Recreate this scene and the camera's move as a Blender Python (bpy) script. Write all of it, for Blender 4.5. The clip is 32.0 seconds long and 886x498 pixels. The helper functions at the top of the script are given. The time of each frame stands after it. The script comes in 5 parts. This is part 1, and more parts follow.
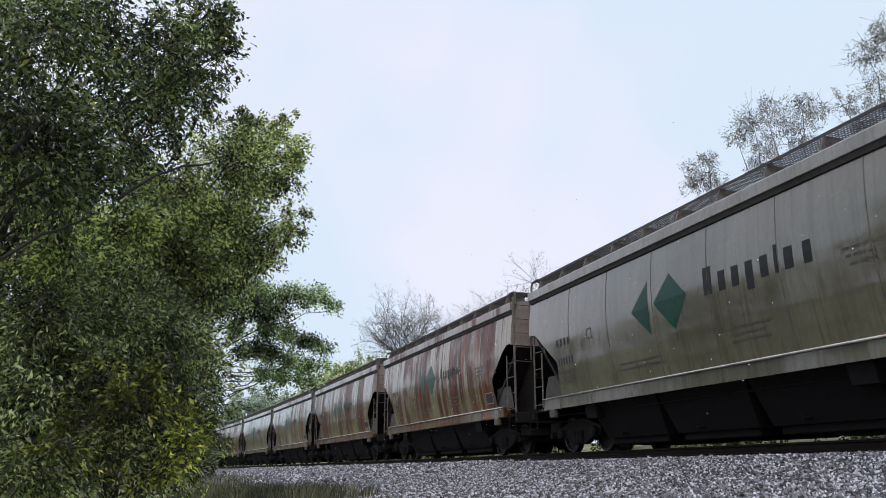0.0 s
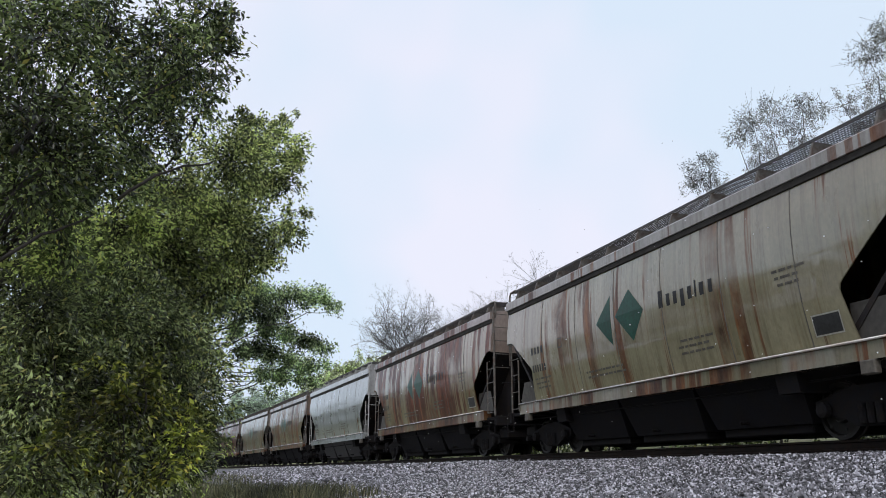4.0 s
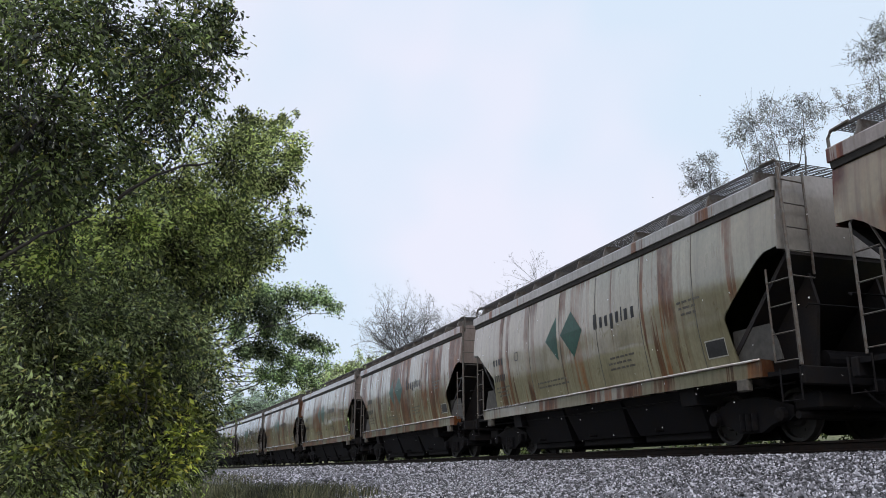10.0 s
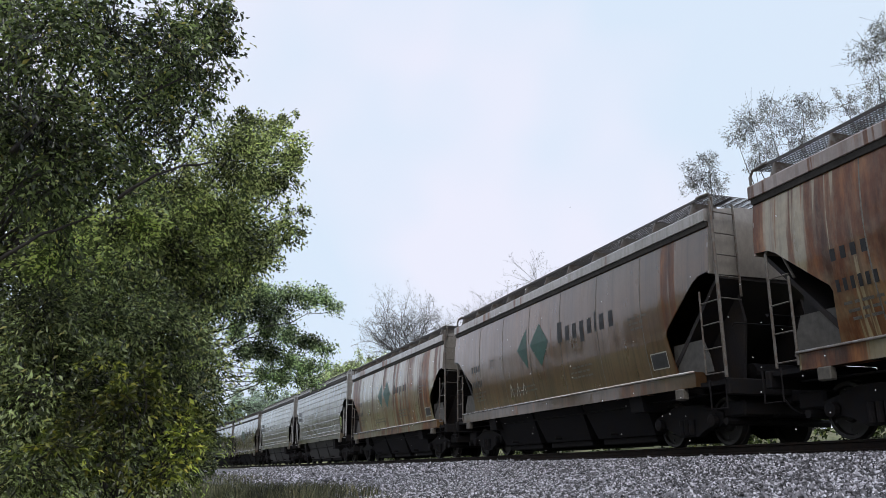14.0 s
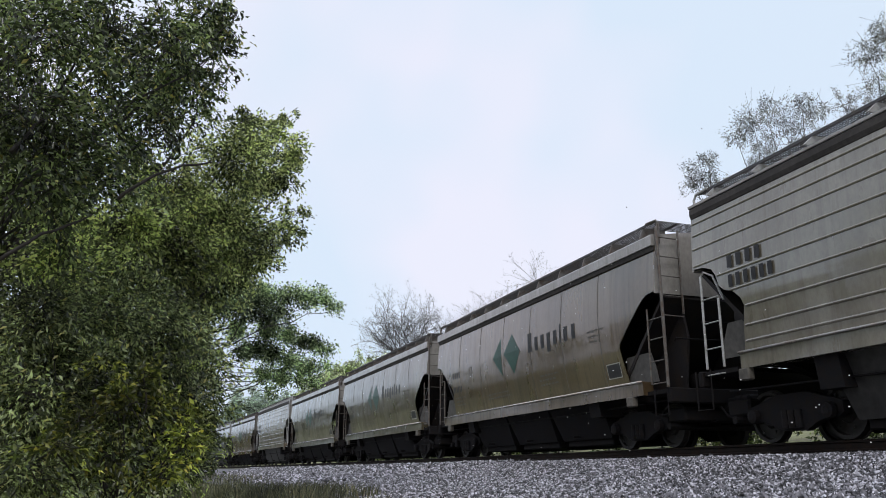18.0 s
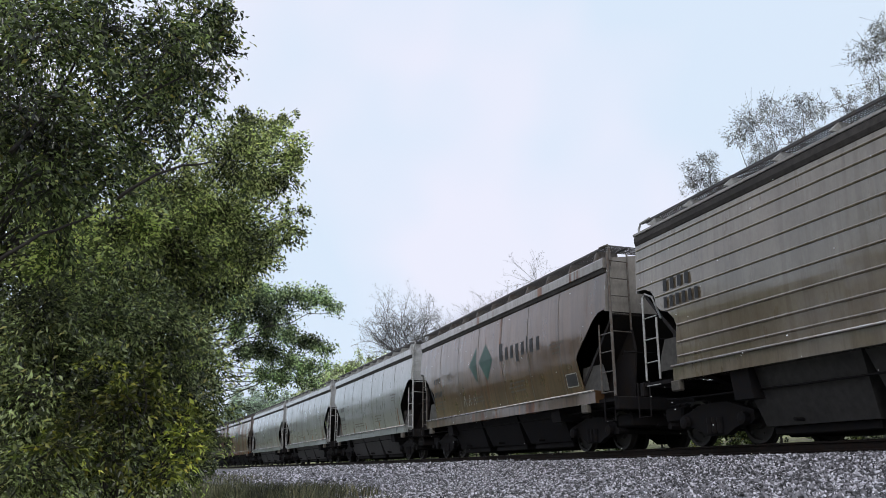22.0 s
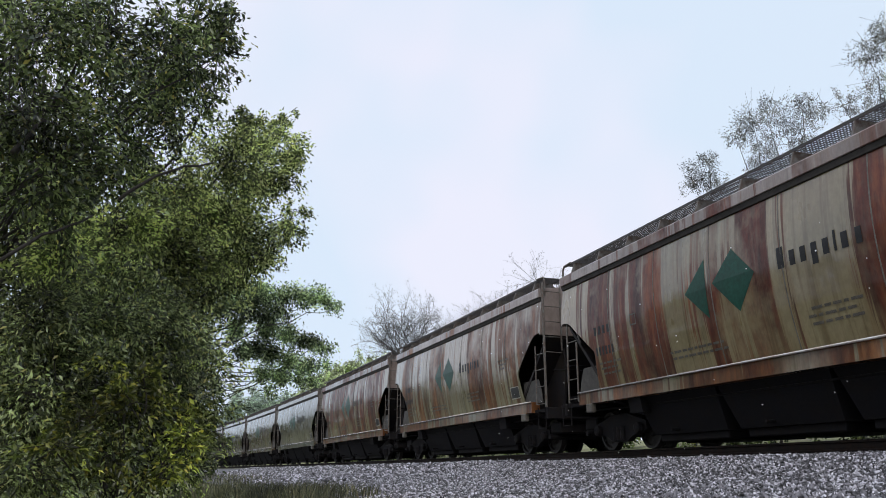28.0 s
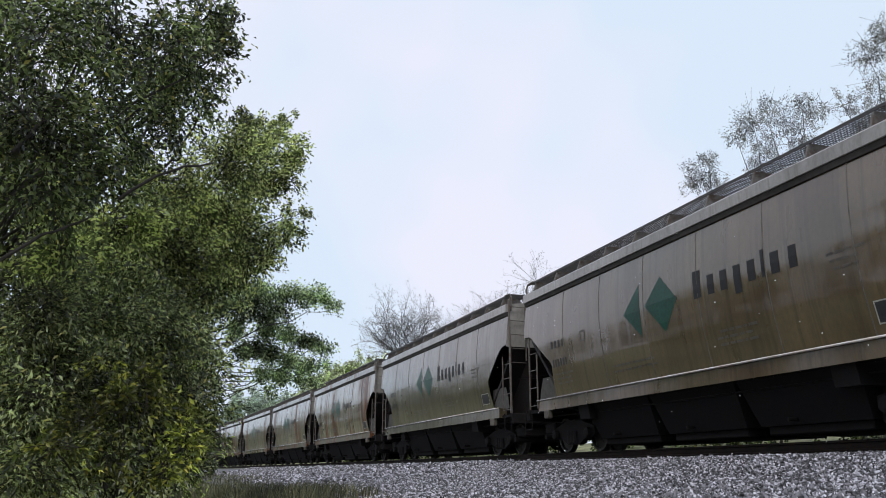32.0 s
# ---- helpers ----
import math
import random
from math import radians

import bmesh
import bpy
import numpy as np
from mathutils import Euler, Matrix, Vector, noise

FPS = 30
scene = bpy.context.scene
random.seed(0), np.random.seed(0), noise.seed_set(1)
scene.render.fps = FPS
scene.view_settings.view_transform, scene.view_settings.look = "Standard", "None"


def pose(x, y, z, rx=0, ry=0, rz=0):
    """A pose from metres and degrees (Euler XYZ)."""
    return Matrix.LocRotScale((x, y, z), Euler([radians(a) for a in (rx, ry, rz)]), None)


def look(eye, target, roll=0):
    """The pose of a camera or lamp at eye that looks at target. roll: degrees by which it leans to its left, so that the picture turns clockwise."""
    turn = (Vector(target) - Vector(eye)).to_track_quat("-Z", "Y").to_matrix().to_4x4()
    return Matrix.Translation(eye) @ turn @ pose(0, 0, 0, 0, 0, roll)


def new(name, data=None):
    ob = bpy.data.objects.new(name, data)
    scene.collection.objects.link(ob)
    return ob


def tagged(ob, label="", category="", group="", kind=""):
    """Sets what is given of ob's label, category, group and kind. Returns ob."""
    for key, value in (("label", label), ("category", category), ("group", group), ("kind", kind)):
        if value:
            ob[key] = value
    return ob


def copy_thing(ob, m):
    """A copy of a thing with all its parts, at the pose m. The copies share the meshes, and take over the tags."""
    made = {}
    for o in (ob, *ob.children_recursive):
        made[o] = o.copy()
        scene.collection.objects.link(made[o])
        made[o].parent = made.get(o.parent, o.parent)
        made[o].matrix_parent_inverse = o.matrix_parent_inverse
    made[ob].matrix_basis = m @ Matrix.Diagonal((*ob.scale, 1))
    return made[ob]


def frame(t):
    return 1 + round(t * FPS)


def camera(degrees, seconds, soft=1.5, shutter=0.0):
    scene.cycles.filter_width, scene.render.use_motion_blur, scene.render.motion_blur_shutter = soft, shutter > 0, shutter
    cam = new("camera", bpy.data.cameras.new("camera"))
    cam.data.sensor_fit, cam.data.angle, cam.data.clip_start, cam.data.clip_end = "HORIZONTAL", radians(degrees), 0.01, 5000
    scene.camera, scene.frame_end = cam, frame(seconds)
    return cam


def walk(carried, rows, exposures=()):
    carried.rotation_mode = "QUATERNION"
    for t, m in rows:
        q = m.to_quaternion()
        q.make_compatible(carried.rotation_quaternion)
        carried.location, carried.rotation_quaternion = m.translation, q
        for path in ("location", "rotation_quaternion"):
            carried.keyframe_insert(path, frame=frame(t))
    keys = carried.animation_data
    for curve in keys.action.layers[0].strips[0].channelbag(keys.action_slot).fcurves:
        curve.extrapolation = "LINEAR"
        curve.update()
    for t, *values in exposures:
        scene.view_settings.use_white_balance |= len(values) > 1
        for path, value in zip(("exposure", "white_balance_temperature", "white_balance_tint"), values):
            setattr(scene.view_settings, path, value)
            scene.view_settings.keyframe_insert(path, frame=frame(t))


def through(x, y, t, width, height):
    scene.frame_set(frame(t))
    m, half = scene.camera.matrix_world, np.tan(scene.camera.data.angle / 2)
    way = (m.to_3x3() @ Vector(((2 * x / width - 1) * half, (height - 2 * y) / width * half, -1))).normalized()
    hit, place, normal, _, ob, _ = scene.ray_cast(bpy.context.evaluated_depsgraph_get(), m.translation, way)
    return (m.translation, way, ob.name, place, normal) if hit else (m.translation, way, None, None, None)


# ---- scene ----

# ------------------------------------------------------------------ camera
EYE = (0.0, 0.0, 1.0)
TURN, TILT = radians(17.70), radians(15.46)
AIM = (EYE[0] + math.sin(TURN) * math.cos(TILT), EYE[1] + math.cos(TURN) * math.cos(TILT), EYE[2] + math.sin(TILT))
cam = camera(57.8, 32.0, soft=0.8)
HOLD = look(EYE, AIM)
walk(cam, [(0, HOLD), (32.0, HOLD)])

# ------------------------------------------------------------------ overcast daylight
SUN_UP, SUN_ROUND = radians(42), radians(205)
world = bpy.data.worlds.new("overcast_sky")
scene.world = world
world.use_nodes = True
wt = world.node_tree
wt.nodes.clear()
sky = wt.nodes.new("ShaderNodeTexSky")
sky.sky_type = "NISHITA"
sky.sun_disc = False
sky.sun_elevation, sky.sun_rotation = SUN_UP, SUN_ROUND
sky.dust_density, sky.air_density = 4.0, 1.0
scaled = wt.nodes.new("ShaderNodeMix")
scaled.data_type, scaled.blend_type = "RGBA", "MULTIPLY"
scaled.inputs[0].default_value = 1.0
scaled.inputs[7].default_value = (0.1, 0.1, 0.1, 1)
cloud_at = wt.nodes.new("ShaderNodeTexCoord")
cloud = wt.nodes.new("ShaderNodeTexNoise")
cloud.inputs["Scale"].default_value = 2.3
cloud.inputs["Detail"].default_value = 3.0
deck = wt.nodes.new("ShaderNodeValToRGB")
deck.color_ramp.elements[0].position, deck.color_ramp.elements[0].color = 0.42, (0.738, 0.858, 1.01, 1)
deck.color_ramp.elements[1].position, deck.color_ramp.elements[1].color = 0.58, (0.88, 0.893, 1.03, 1)
veil = wt.nodes.new("ShaderNodeMix")
veil.data_type = "RGBA"
veil.inputs[0].default_value = 0.94
back = wt.nodes.new("ShaderNodeBackground")
back.inputs["Strength"].default_value = 1.0
wout = wt.nodes.new("ShaderNodeOutputWorld")
wt.links.new(sky.outputs[0], scaled.inputs[6])
wt.links.new(cloud_at.outputs["Generated"], cloud.inputs["Vector"])
wt.links.new(cloud.outputs["Fac"], deck.inputs["Fac"])
wt.links.new(scaled.outputs[2], veil.inputs[6])
wt.links.new(deck.outputs["Color"], veil.inputs[7])
wt.links.new(veil.outputs[2], back.inputs["Color"])
wt.links.new(back.outputs[0], wout.inputs["Surface"])

sun_data = bpy.data.lights.new("sun", "SUN")
sun_data.energy, sun_data.angle, sun_data.color = 1.2, radians(25), (1.0, 0.97, 0.93)
sun = new("sun", sun_data)
sun.matrix_basis = look((0, 0, 60), (math.sin(SUN_ROUND) * -30, math.cos(SUN_ROUND) * -30, 60 - 30 * math.tan(SUN_UP)))
scene.view_settings.exposure = 0.0

# ------------------------------------------------------------------ mesh and material tools
class Shape:
    """Collects vertices and faces of one mesh."""

    def __init__(self):
        self.v, self.f = [], []

    def add(self, verts, faces):
        n = len(self.v)
        self.v += [tuple(p) for p in verts]
        self.f += [tuple(i + n for i in f) for f in faces]
        return self

    def box(self, x0, x1, y0, y1, z0, z1, m=None, bevel=0.0):
        b = bevel
        if b:
            v = []
            for z, e in ((z0, b), (z0 + b, 0), (z1 - b, 0), (z1, b)):
                v += [(x0 + e, y0 + b, z), (x0 + b, y0 + e, z), (x1 - b, y0 + e, z), (x1 - e, y0 + b, z),
                      (x1 - e, y1 - b, z), (x1 - b, y1 - e, z), (x0 + b, y1 - e, z), (x0 + e, y1 - b, z)]
            f = [tuple(range(7, -1, -1)), tuple(range(24, 32))]
            for k in range(3):
                f += [(8 * k + i, 8 * k + (i + 1) % 8, 8 * k + 8 + (i + 1) % 8, 8 * k + 8 + i) for i in range(8)]
        else:
            v = [(x, y, z) for z in (z0, z1) for x, y in ((x0, y0), (x1, y0), (x1, y1), (x0, y1))]
            f = [(3, 2, 1, 0), (4, 5, 6, 7), (0, 1, 5, 4), (1, 2, 6, 5), (2, 3, 7, 6), (3, 0, 4, 7)]
        if m is not None:
            v = [m @ Vector(p) for p in v]
        return self.add(v, f)

    def tube(self, path, radii, sides=6, cap=True):
        """A tube along a path of points."""
        path = [Vector(p) for p in path]
        if not hasattr(radii, "__len__"):
            radii = [radii] * len(path)
        v, f = [], []
        for i, p in enumerate(path):
            d = (path[min(i + 1, len(path) - 1)] - path[max(i - 1, 0)]).normalized()
            a = d.cross(Vector((0, 0, 1)) if abs(d.z) < 0.9 else Vector((1, 0, 0))).normalized()
            b = d.cross(a)
            v += [p + (a * math.cos(2 * math.pi * k / sides) + b * math.sin(2 * math.pi * k / sides)) * radii[i] for k in range(sides)]
        for i in range(len(path) - 1):
            f += [(i * sides + k, i * sides + (k + 1) % sides, (i + 1) * sides + (k + 1) % sides, (i + 1) * sides + k) for k in range(sides)]
        if cap:
            f += [tuple(range(sides - 1, -1, -1)), tuple(range((len(path) - 1) * sides, len(path) * sides))]
        return self.add(v, f)

    def lathe(self, profile, axis="x", sides=20, at=(0, 0, 0)):
        """Turns (along, radius) pairs about an axis."""
        v, f = [], []
        for a, r in profile:
            for k in range(sides):
                c, s = math.cos(2 * math.pi * k / sides) * r, math.sin(2 * math.pi * k / sides) * r
                p = {"x": (a, c, s), "y": (s, a, c), "z": (c, s, a)}[axis]
                v.append((p[0] + at[0], p[1] + at[1], p[2] + at[2]))
        for i in range(len(profile) - 1):
            f += [(i * sides + k, i * sides + (k + 1) % sides, (i + 1) * sides + (k + 1) % sides, (i + 1) * sides + k) for k in range(sides)]
        f += [tuple(range(sides - 1, -1, -1)), tuple(range((len(profile) - 1) * sides, len(profile) * sides))]
        return self.add(v, f)

    def prism(self, poly, axis, a, b):
        """A polygon in the plane across an axis, drawn out from a to b."""
        put = {"x": lambda p, t: (t, p[0], p[1]), "y": lambda p, t: (p[0], t, p[1]), "z": lambda p, t: (p[0], p[1], t)}[axis]
        n = len(poly)
        v = [put(p, a) for p in poly] + [put(p, b) for p in poly]
        f = [tuple(range(n - 1, -1, -1)), tuple(range(n, 2 * n))] + [(i, (i + 1) % n, n + (i + 1) % n, n + i) for i in range(n)]
        return self.add(v, f)

    def sheet(self, rows):
        """A grid of points, one quad between each four."""
        n, m = len(rows), len(rows[0])
        return self.add([p for r in rows for p in r], [(i * m + j, i * m + j + 1, (i + 1) * m + j + 1, (i + 1) * m + j) for i in range(n - 1) for j in range(m - 1)])

    def mesh(self, name, smooth=False):
        me = bpy.data.meshes.new(name)
        me.from_pydata(self.v, [], self.f)
        bm = bmesh.new()
        bm.from_mesh(me)
        if len(bm.faces) < 30000:
            bmesh.ops.recalc_face_normals(bm, faces=bm.faces)
        bm.to_mesh(me)
        bm.free()
        if smooth:
            me.shade_smooth()
        return me


def part(name, shape, material, parent, label="", smooth=False):
    me = shape.mesh(name, smooth) if isinstance(shape, Shape) else shape
    if not me.materials:
        me.materials.append(material)
    ob = new(name, me)
    ob.parent = parent
    return tagged(ob, label)


def thing(name, label, category, group="", kind="", at=None):
    ob = new(name)
    if at is not None:
        ob.matrix_basis = at
    return tagged(ob, label, category, group, kind)


def solid(name, shape, material, label="", category="", group="", kind="", smooth=False):
    me = shape.mesh(name, smooth) if isinstance(shape, Shape) else shape
    me.materials.append(material)
    return tagged(new(name, me), label, category, group, kind)


class Mat:
    """A short way to write node materials."""

    def __init__(self, name, rough=0.6, metal=0.0):
        self.m = bpy.data.materials.new(name)
        self.m.use_nodes = True
        self.t = self.m.node_tree
        self.b = self.t.nodes["Principled BSDF"]
        self.b.inputs["Roughness"].default_value, self.b.inputs["Metallic"].default_value = rough, metal
        self.co = self.t.nodes.new("ShaderNodeTexCoord").outputs["Object"]

    def node(self, kind, **values):
        n = self.t.nodes.new(kind)
        for k, v in values.items():
            n.inputs[k.replace("_", " ")].default_value = v
        return n

    def at(self, scale=(1, 1, 1), shift=(0, 0, 0)):
        n = self.node("ShaderNodeMapping", Scale=scale, Location=shift)
        self.t.links.new(self.co, n.inputs["Vector"])
        return n.outputs["Vector"]

    def noise(self, scale, detail=4, rough=0.55, stretch=(1, 1, 1), shift=(0, 0, 0)):
        n = self.node("ShaderNodeTexNoise", Scale=scale, Detail=detail, Roughness=rough)
        self.t.links.new(self.at(stretch, shift), n.inputs["Vector"])
        return n.outputs["Fac"]

    def ramp(self, fac, *stops):
        n = self.t.nodes.new("ShaderNodeValToRGB")
        e = n.color_ramp.elements
        while len(e) < len(stops):
            e.new(0.5)
        for el, (p, c) in zip(e, stops):
            el.position = p
            el.color = (c, c, c, 1) if isinstance(c, (int, float)) else (*c, 1)
        self.t.links.new(fac, n.inputs["Fac"])
        return n.outputs["Color"]

    def mix(self, fac, a, b, blend="MIX"):
        n = self.t.nodes.new("ShaderNodeMix")
        n.data_type, n.blend_type = "RGBA", blend
        for v, i in ((fac, 0), (a, 6), (b, 7)):
            if isinstance(v, (int, float)):
                n.inputs[i].default_value = v if i == 0 else (v, v, v, 1)
            elif isinstance(v, tuple):
                n.inputs[i].default_value = (*v, 1)
            else:
                self.t.links.new(v, n.inputs[i])
        return n.outputs[2]

    def math(self, op, a, b=0.0):
        n = self.t.nodes.new("ShaderNodeMath")
        n.operation = op
        for v, i in ((a, 0), (b, 1)):
            if isinstance(v, (int, float)):
                n.inputs[i].default_value = v
            else:
                self.t.links.new(v, n.inputs[i])
        return n.outputs[0]

    def axis(self, which):
        n = self.t.nodes.new("ShaderNodeSeparateXYZ")
        self.t.links.new(self.co, n.inputs[0])
        return n.outputs[which]

    def chance(self):
        return self.t.nodes.new("ShaderNodeObjectInfo").outputs["Random"]

    def island(self):
        return self.t.nodes.new("ShaderNodeNewGeometry").outputs["Random Per Island"]

    def set(self, socket, value):
        if isinstance(value, tuple):
            self.b.inputs[socket].default_value = (*value, 1)
        elif isinstance(value, (int, float)):
            self.b.inputs[socket].default_value = value
        else:
            self.t.links.new(value, self.b.inputs[socket])
        return self

    def bump(self, height, strength=0.3, distance=0.02):
        n = self.node("ShaderNodeBump", Strength=strength, Distance=distance)
        self.t.links.new(height, n.inputs["Height"])
        self.t.links.new(n.outputs["Normal"], self.b.inputs["Normal"])
        return self


# ------------------------------------------------------------------ materials
def plain_mat(name, colour, rough=0.6, metal=0.0, grain=30, vary=0.25, bump=0.1):
    """One colour with fine grain and broad blotches."""
    k = Mat(name, rough, metal)
    fine = k.ramp(k.noise(grain), (0.3, 1 - vary), (0.7, 1 + vary * 0.4))
    broad = k.ramp(k.noise(grain / 14, 2), (0.3, 1 - vary), (0.7, 1.0))
    k.set("Base Color", k.mix(1.0, k.mix(1.0, colour, fine, "MULTIPLY"), broad, "MULTIPLY"))
    k.bump(k.noise(grain * 2), bump)
    return k.m


def leaf_mat(name, dark, light, accent, share=0.06, through=0.45, gloss=0.35):
    """Leaves: each one its own tint, partly lit through; lit clumps and shaded hollows sit in the colour."""
    k = Mat(name, gloss)
    # Wide tint range stands for lit leaves over dark gaps.
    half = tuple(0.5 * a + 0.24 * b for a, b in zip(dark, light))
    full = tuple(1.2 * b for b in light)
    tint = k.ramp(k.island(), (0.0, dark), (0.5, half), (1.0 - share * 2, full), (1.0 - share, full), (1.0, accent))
    # Broad noise paints bright clumps and shaded hollows into the crown.
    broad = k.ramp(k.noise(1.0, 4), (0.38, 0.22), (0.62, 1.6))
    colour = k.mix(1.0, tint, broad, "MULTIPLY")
    k.set("Base Color", colour)
    k.set("Specular IOR Level", 0.7)
    tr = k.t.nodes.new("ShaderNodeBsdfTranslucent")
    k.t.links.new(k.mix(1.0, colour, (1.22, 1.34, 0.92), "MULTIPLY"), tr.inputs["Color"])
    mx = k.t.nodes.new("ShaderNodeMixShader")
    mx.inputs[0].default_value = through
    k.t.links.new(k.b.outputs[0], mx.inputs[1])
    k.t.links.new(tr.outputs[0], mx.inputs[2])
    k.t.links.new(mx.outputs[0], k.t.nodes["Material Output"].inputs["Surface"])
    return k.m


def paint_mat(name, base, dust, rust=0.4, streak=0.4, seed=0.0, rough=0.30, red=False, gloss=1.85):
    """Weathered car paint: dust film, thin run-down streaks and broad rust runs that start high on the side."""
    k = Mat(name, rough)
    sh = (seed * 7.3, seed * 3.1, seed * 1.7)
    film = k.ramp(k.noise(0.9, 5, 0.6, (1, 1, 0.35), sh), (0.36, 0.0), (0.64, 1.0))
    colour = k.mix(film, base, dust)
    thin = k.noise(1.0, 3, 0.6, (0.0, 7.0, 0.22), (sh[1], sh[0], 0))
    streaks = k.ramp(thin, (0.50, 0.0), (0.64, 0.85 * streak))
    colour = k.mix(streaks, colour, (dust[0] * 0.50, dust[1] * 0.42, dust[2] * 0.33))
    broad = k.noise(1.0, 2, 0.5, (0.0, 0.75, 0.10), sh)
    fine = k.noise(1.0, 4, 0.6, (0.0, 3.6, 0.13), (sh[2], sh[0], 0))
    runs = k.math("ADD", k.math("MULTIPLY", broad, 0.55), k.math("MULTIPLY", fine, 0.45))
    lo = 0.60 - 0.175 * rust if rust > 0.06 else 0.9
    halo = k.ramp(runs, (lo - 0.03, 0.0), (lo + 0.004, 0.32))
    colour = k.mix(k.mix(1.0, halo, k.ramp(k.noise(2.0, 4, 0.6, (0.3, 5.0, 0.3), sh), (0.35, 0.15), (0.6, 1.0)), "MULTIPLY"), colour, (0.18, 0.085, 0.032))
    rusty = k.ramp(runs, (lo, 0.0), (lo + 0.012, 0.85), (lo + 0.05, 1.0))
    edge = k.ramp(k.noise(0.62, 5, 0.6, (0.2, 1.0, 0.8), sh), (0.34, 0.06), (0.50, 1.0))
    speck = k.ramp(k.noise(7, 6, 0.7, (1, 1, 0.4), sh), (0.30, 0.78), (0.55, 1.0))
    tone = k.ramp(k.noise(1.6, 5, 0.65, (0.5, 1.6, 0.25), sh), *zip((0.36, 0.54, 0.70), ((0.040, 0.009, 0.006), (0.105, 0.022, 0.010), (0.23, 0.068, 0.024)) if red else ((0.045, 0.014, 0.006), (0.125, 0.042, 0.013), (0.26, 0.105, 0.032))))
    worn = k.mix(1.0, k.mix(1.0, rusty, edge, "MULTIPLY"), speck, "MULTIPLY")
    colour = k.mix(worn, colour, tone)
    grime = k.ramp(k.noise(14, 5, 0.65, (1, 1, 0.6), sh), (0.3, 0.82), (0.65, 1.05))
    k.set("Base Color", k.mix(1.0, colour, grime, "MULTIPLY"))
    k.set("Roughness", k.mix(worn, k.ramp(k.noise(2.5, 4, 0.6, (1, 1, 0.4), sh), (0.3, rough - 0.06), (0.7, rough + 0.14)), 0.5))
    k.set("Coat Weight", k.ramp(worn, (0.0, 1.0), (1.0, 0.25)))
    k.set("Coat Roughness", k.ramp(k.noise(1.7, 4, 0.6, (1, 1, 0.3), sh), (0.3, 0.05), (0.7, 0.15)))
    k.b.inputs["Coat IOR"].default_value = gloss
    k.set("Specular IOR Level", 0.2)
    k.bump(k.math("ADD", k.noise(1.1, 2, 0.5, (0.3, 0.8, 0.22), sh), k.math("MULTIPLY", k.noise(1.0, 3, 0.55, (0.2, 3.2, 0.30), sh), 0.22)), 0.5, 0.035)
    k.t.links.new(k.b.inputs["Normal"].links[0].from_socket, k.b.inputs["Coat Normal"])
    return k.m


def steel_mat(name, colour, rough, metal, rust, scale=8):
    k = Mat(name, rough, metal)
    spots = k.ramp(k.noise(scale, 6, 0.65), (0.42, 0.0), (0.62, 1.0))
    c = k.mix(spots, colour, rust)
    k.set("Specular IOR Level", 0.5 if metal or colour[0] > 0.03 else 0.12)
    k.set("Base Color", k.mix(1.0, c, k.ramp(k.noise(scale * 9), (0.2, 0.75), (0.8, 1.1)), "MULTIPLY"))
    k.bump(k.noise(scale * 6), 0.15, 0.005)
    return k.m


def ballast_mat(name, by_island=True):
    k = Mat(name, 0.38)
    pick = k.island() if by_island else k.noise(16, 2)
    # The bed is a darkened copy, with the shade between stones in its colour.
    lift = 1.0 if by_island else 0.35
    c = k.ramp(pick, *[(p, (v * lift, v * lift * 0.985, v * lift * 1.09)) for p, v in ((0.0, 0.012), (0.42, 0.085), (0.7, 0.34), (0.9, 0.82))])
    k.set("Base Color", k.mix(1.0, c, k.ramp(k.noise(60), (0.3, 0.7), (0.7, 1.1)), "MULTIPLY"))
    k.bump(k.noise(90), 0.3, 0.005)
    return k.m


def ground_mat():
    """Soil and thin grass away from the track, crushed stone beside it."""
    k = Mat("ground_cover", 0.9)
    soil = k.ramp(k.noise(5, 6), (0.3, (0.045, 0.035, 0.024)), (0.7, (0.11, 0.09, 0.06)))
    green = k.ramp(k.noise(9, 5), (0.3, (0.18, 0.20, 0.09)), (0.7, (0.38, 0.40, 0.20)))
    c = k.mix(k.ramp(k.noise(0.6, 4), (0.35, 0.25), (0.6, 0.95)), soil, green)
    k.set("Base Color", c)
    k.bump(k.noise(14, 6), 0.8, 0.06)
    return k.m


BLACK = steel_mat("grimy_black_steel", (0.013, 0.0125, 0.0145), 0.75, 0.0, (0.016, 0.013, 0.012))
# Hopper bays darker than black grime; shade under the car is in the colour.
BAY = steel_mat("grimy_shaded_hopper", (0.013, 0.0125, 0.015), 0.75, 0.0, (0.015, 0.013, 0.013), 3)
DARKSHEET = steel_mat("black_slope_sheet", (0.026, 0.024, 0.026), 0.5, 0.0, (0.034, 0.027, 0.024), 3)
WHEEL = steel_mat("worn_wheel_steel", (0.014, 0.013, 0.0125), 0.6, 0.1, (0.018, 0.013, 0.010))
RAILSIDE = steel_mat("rusty_rail", (0.015, 0.012, 0.011), 0.7, 0.0, (0.024, 0.015, 0.011))
RAILTOP = steel_mat("polished_rail_head", (0.4, 0.4, 0.4), 0.3, 0.9, (0.25, 0.2, 0.17))
TIE = plain_mat("creosoted_timber", (0.028, 0.023, 0.02), 0.85, 0, 40, 0.4, 0.4)
GALV = steel_mat("galvanised_grating", (0.075, 0.075, 0.08), 0.55, 0.5, (0.08, 0.07, 0.062))
BRACE = steel_mat("grey_bracket_paint", (0.14, 0.135, 0.13), 0.6, 0.0, (0.085, 0.06, 0.045))
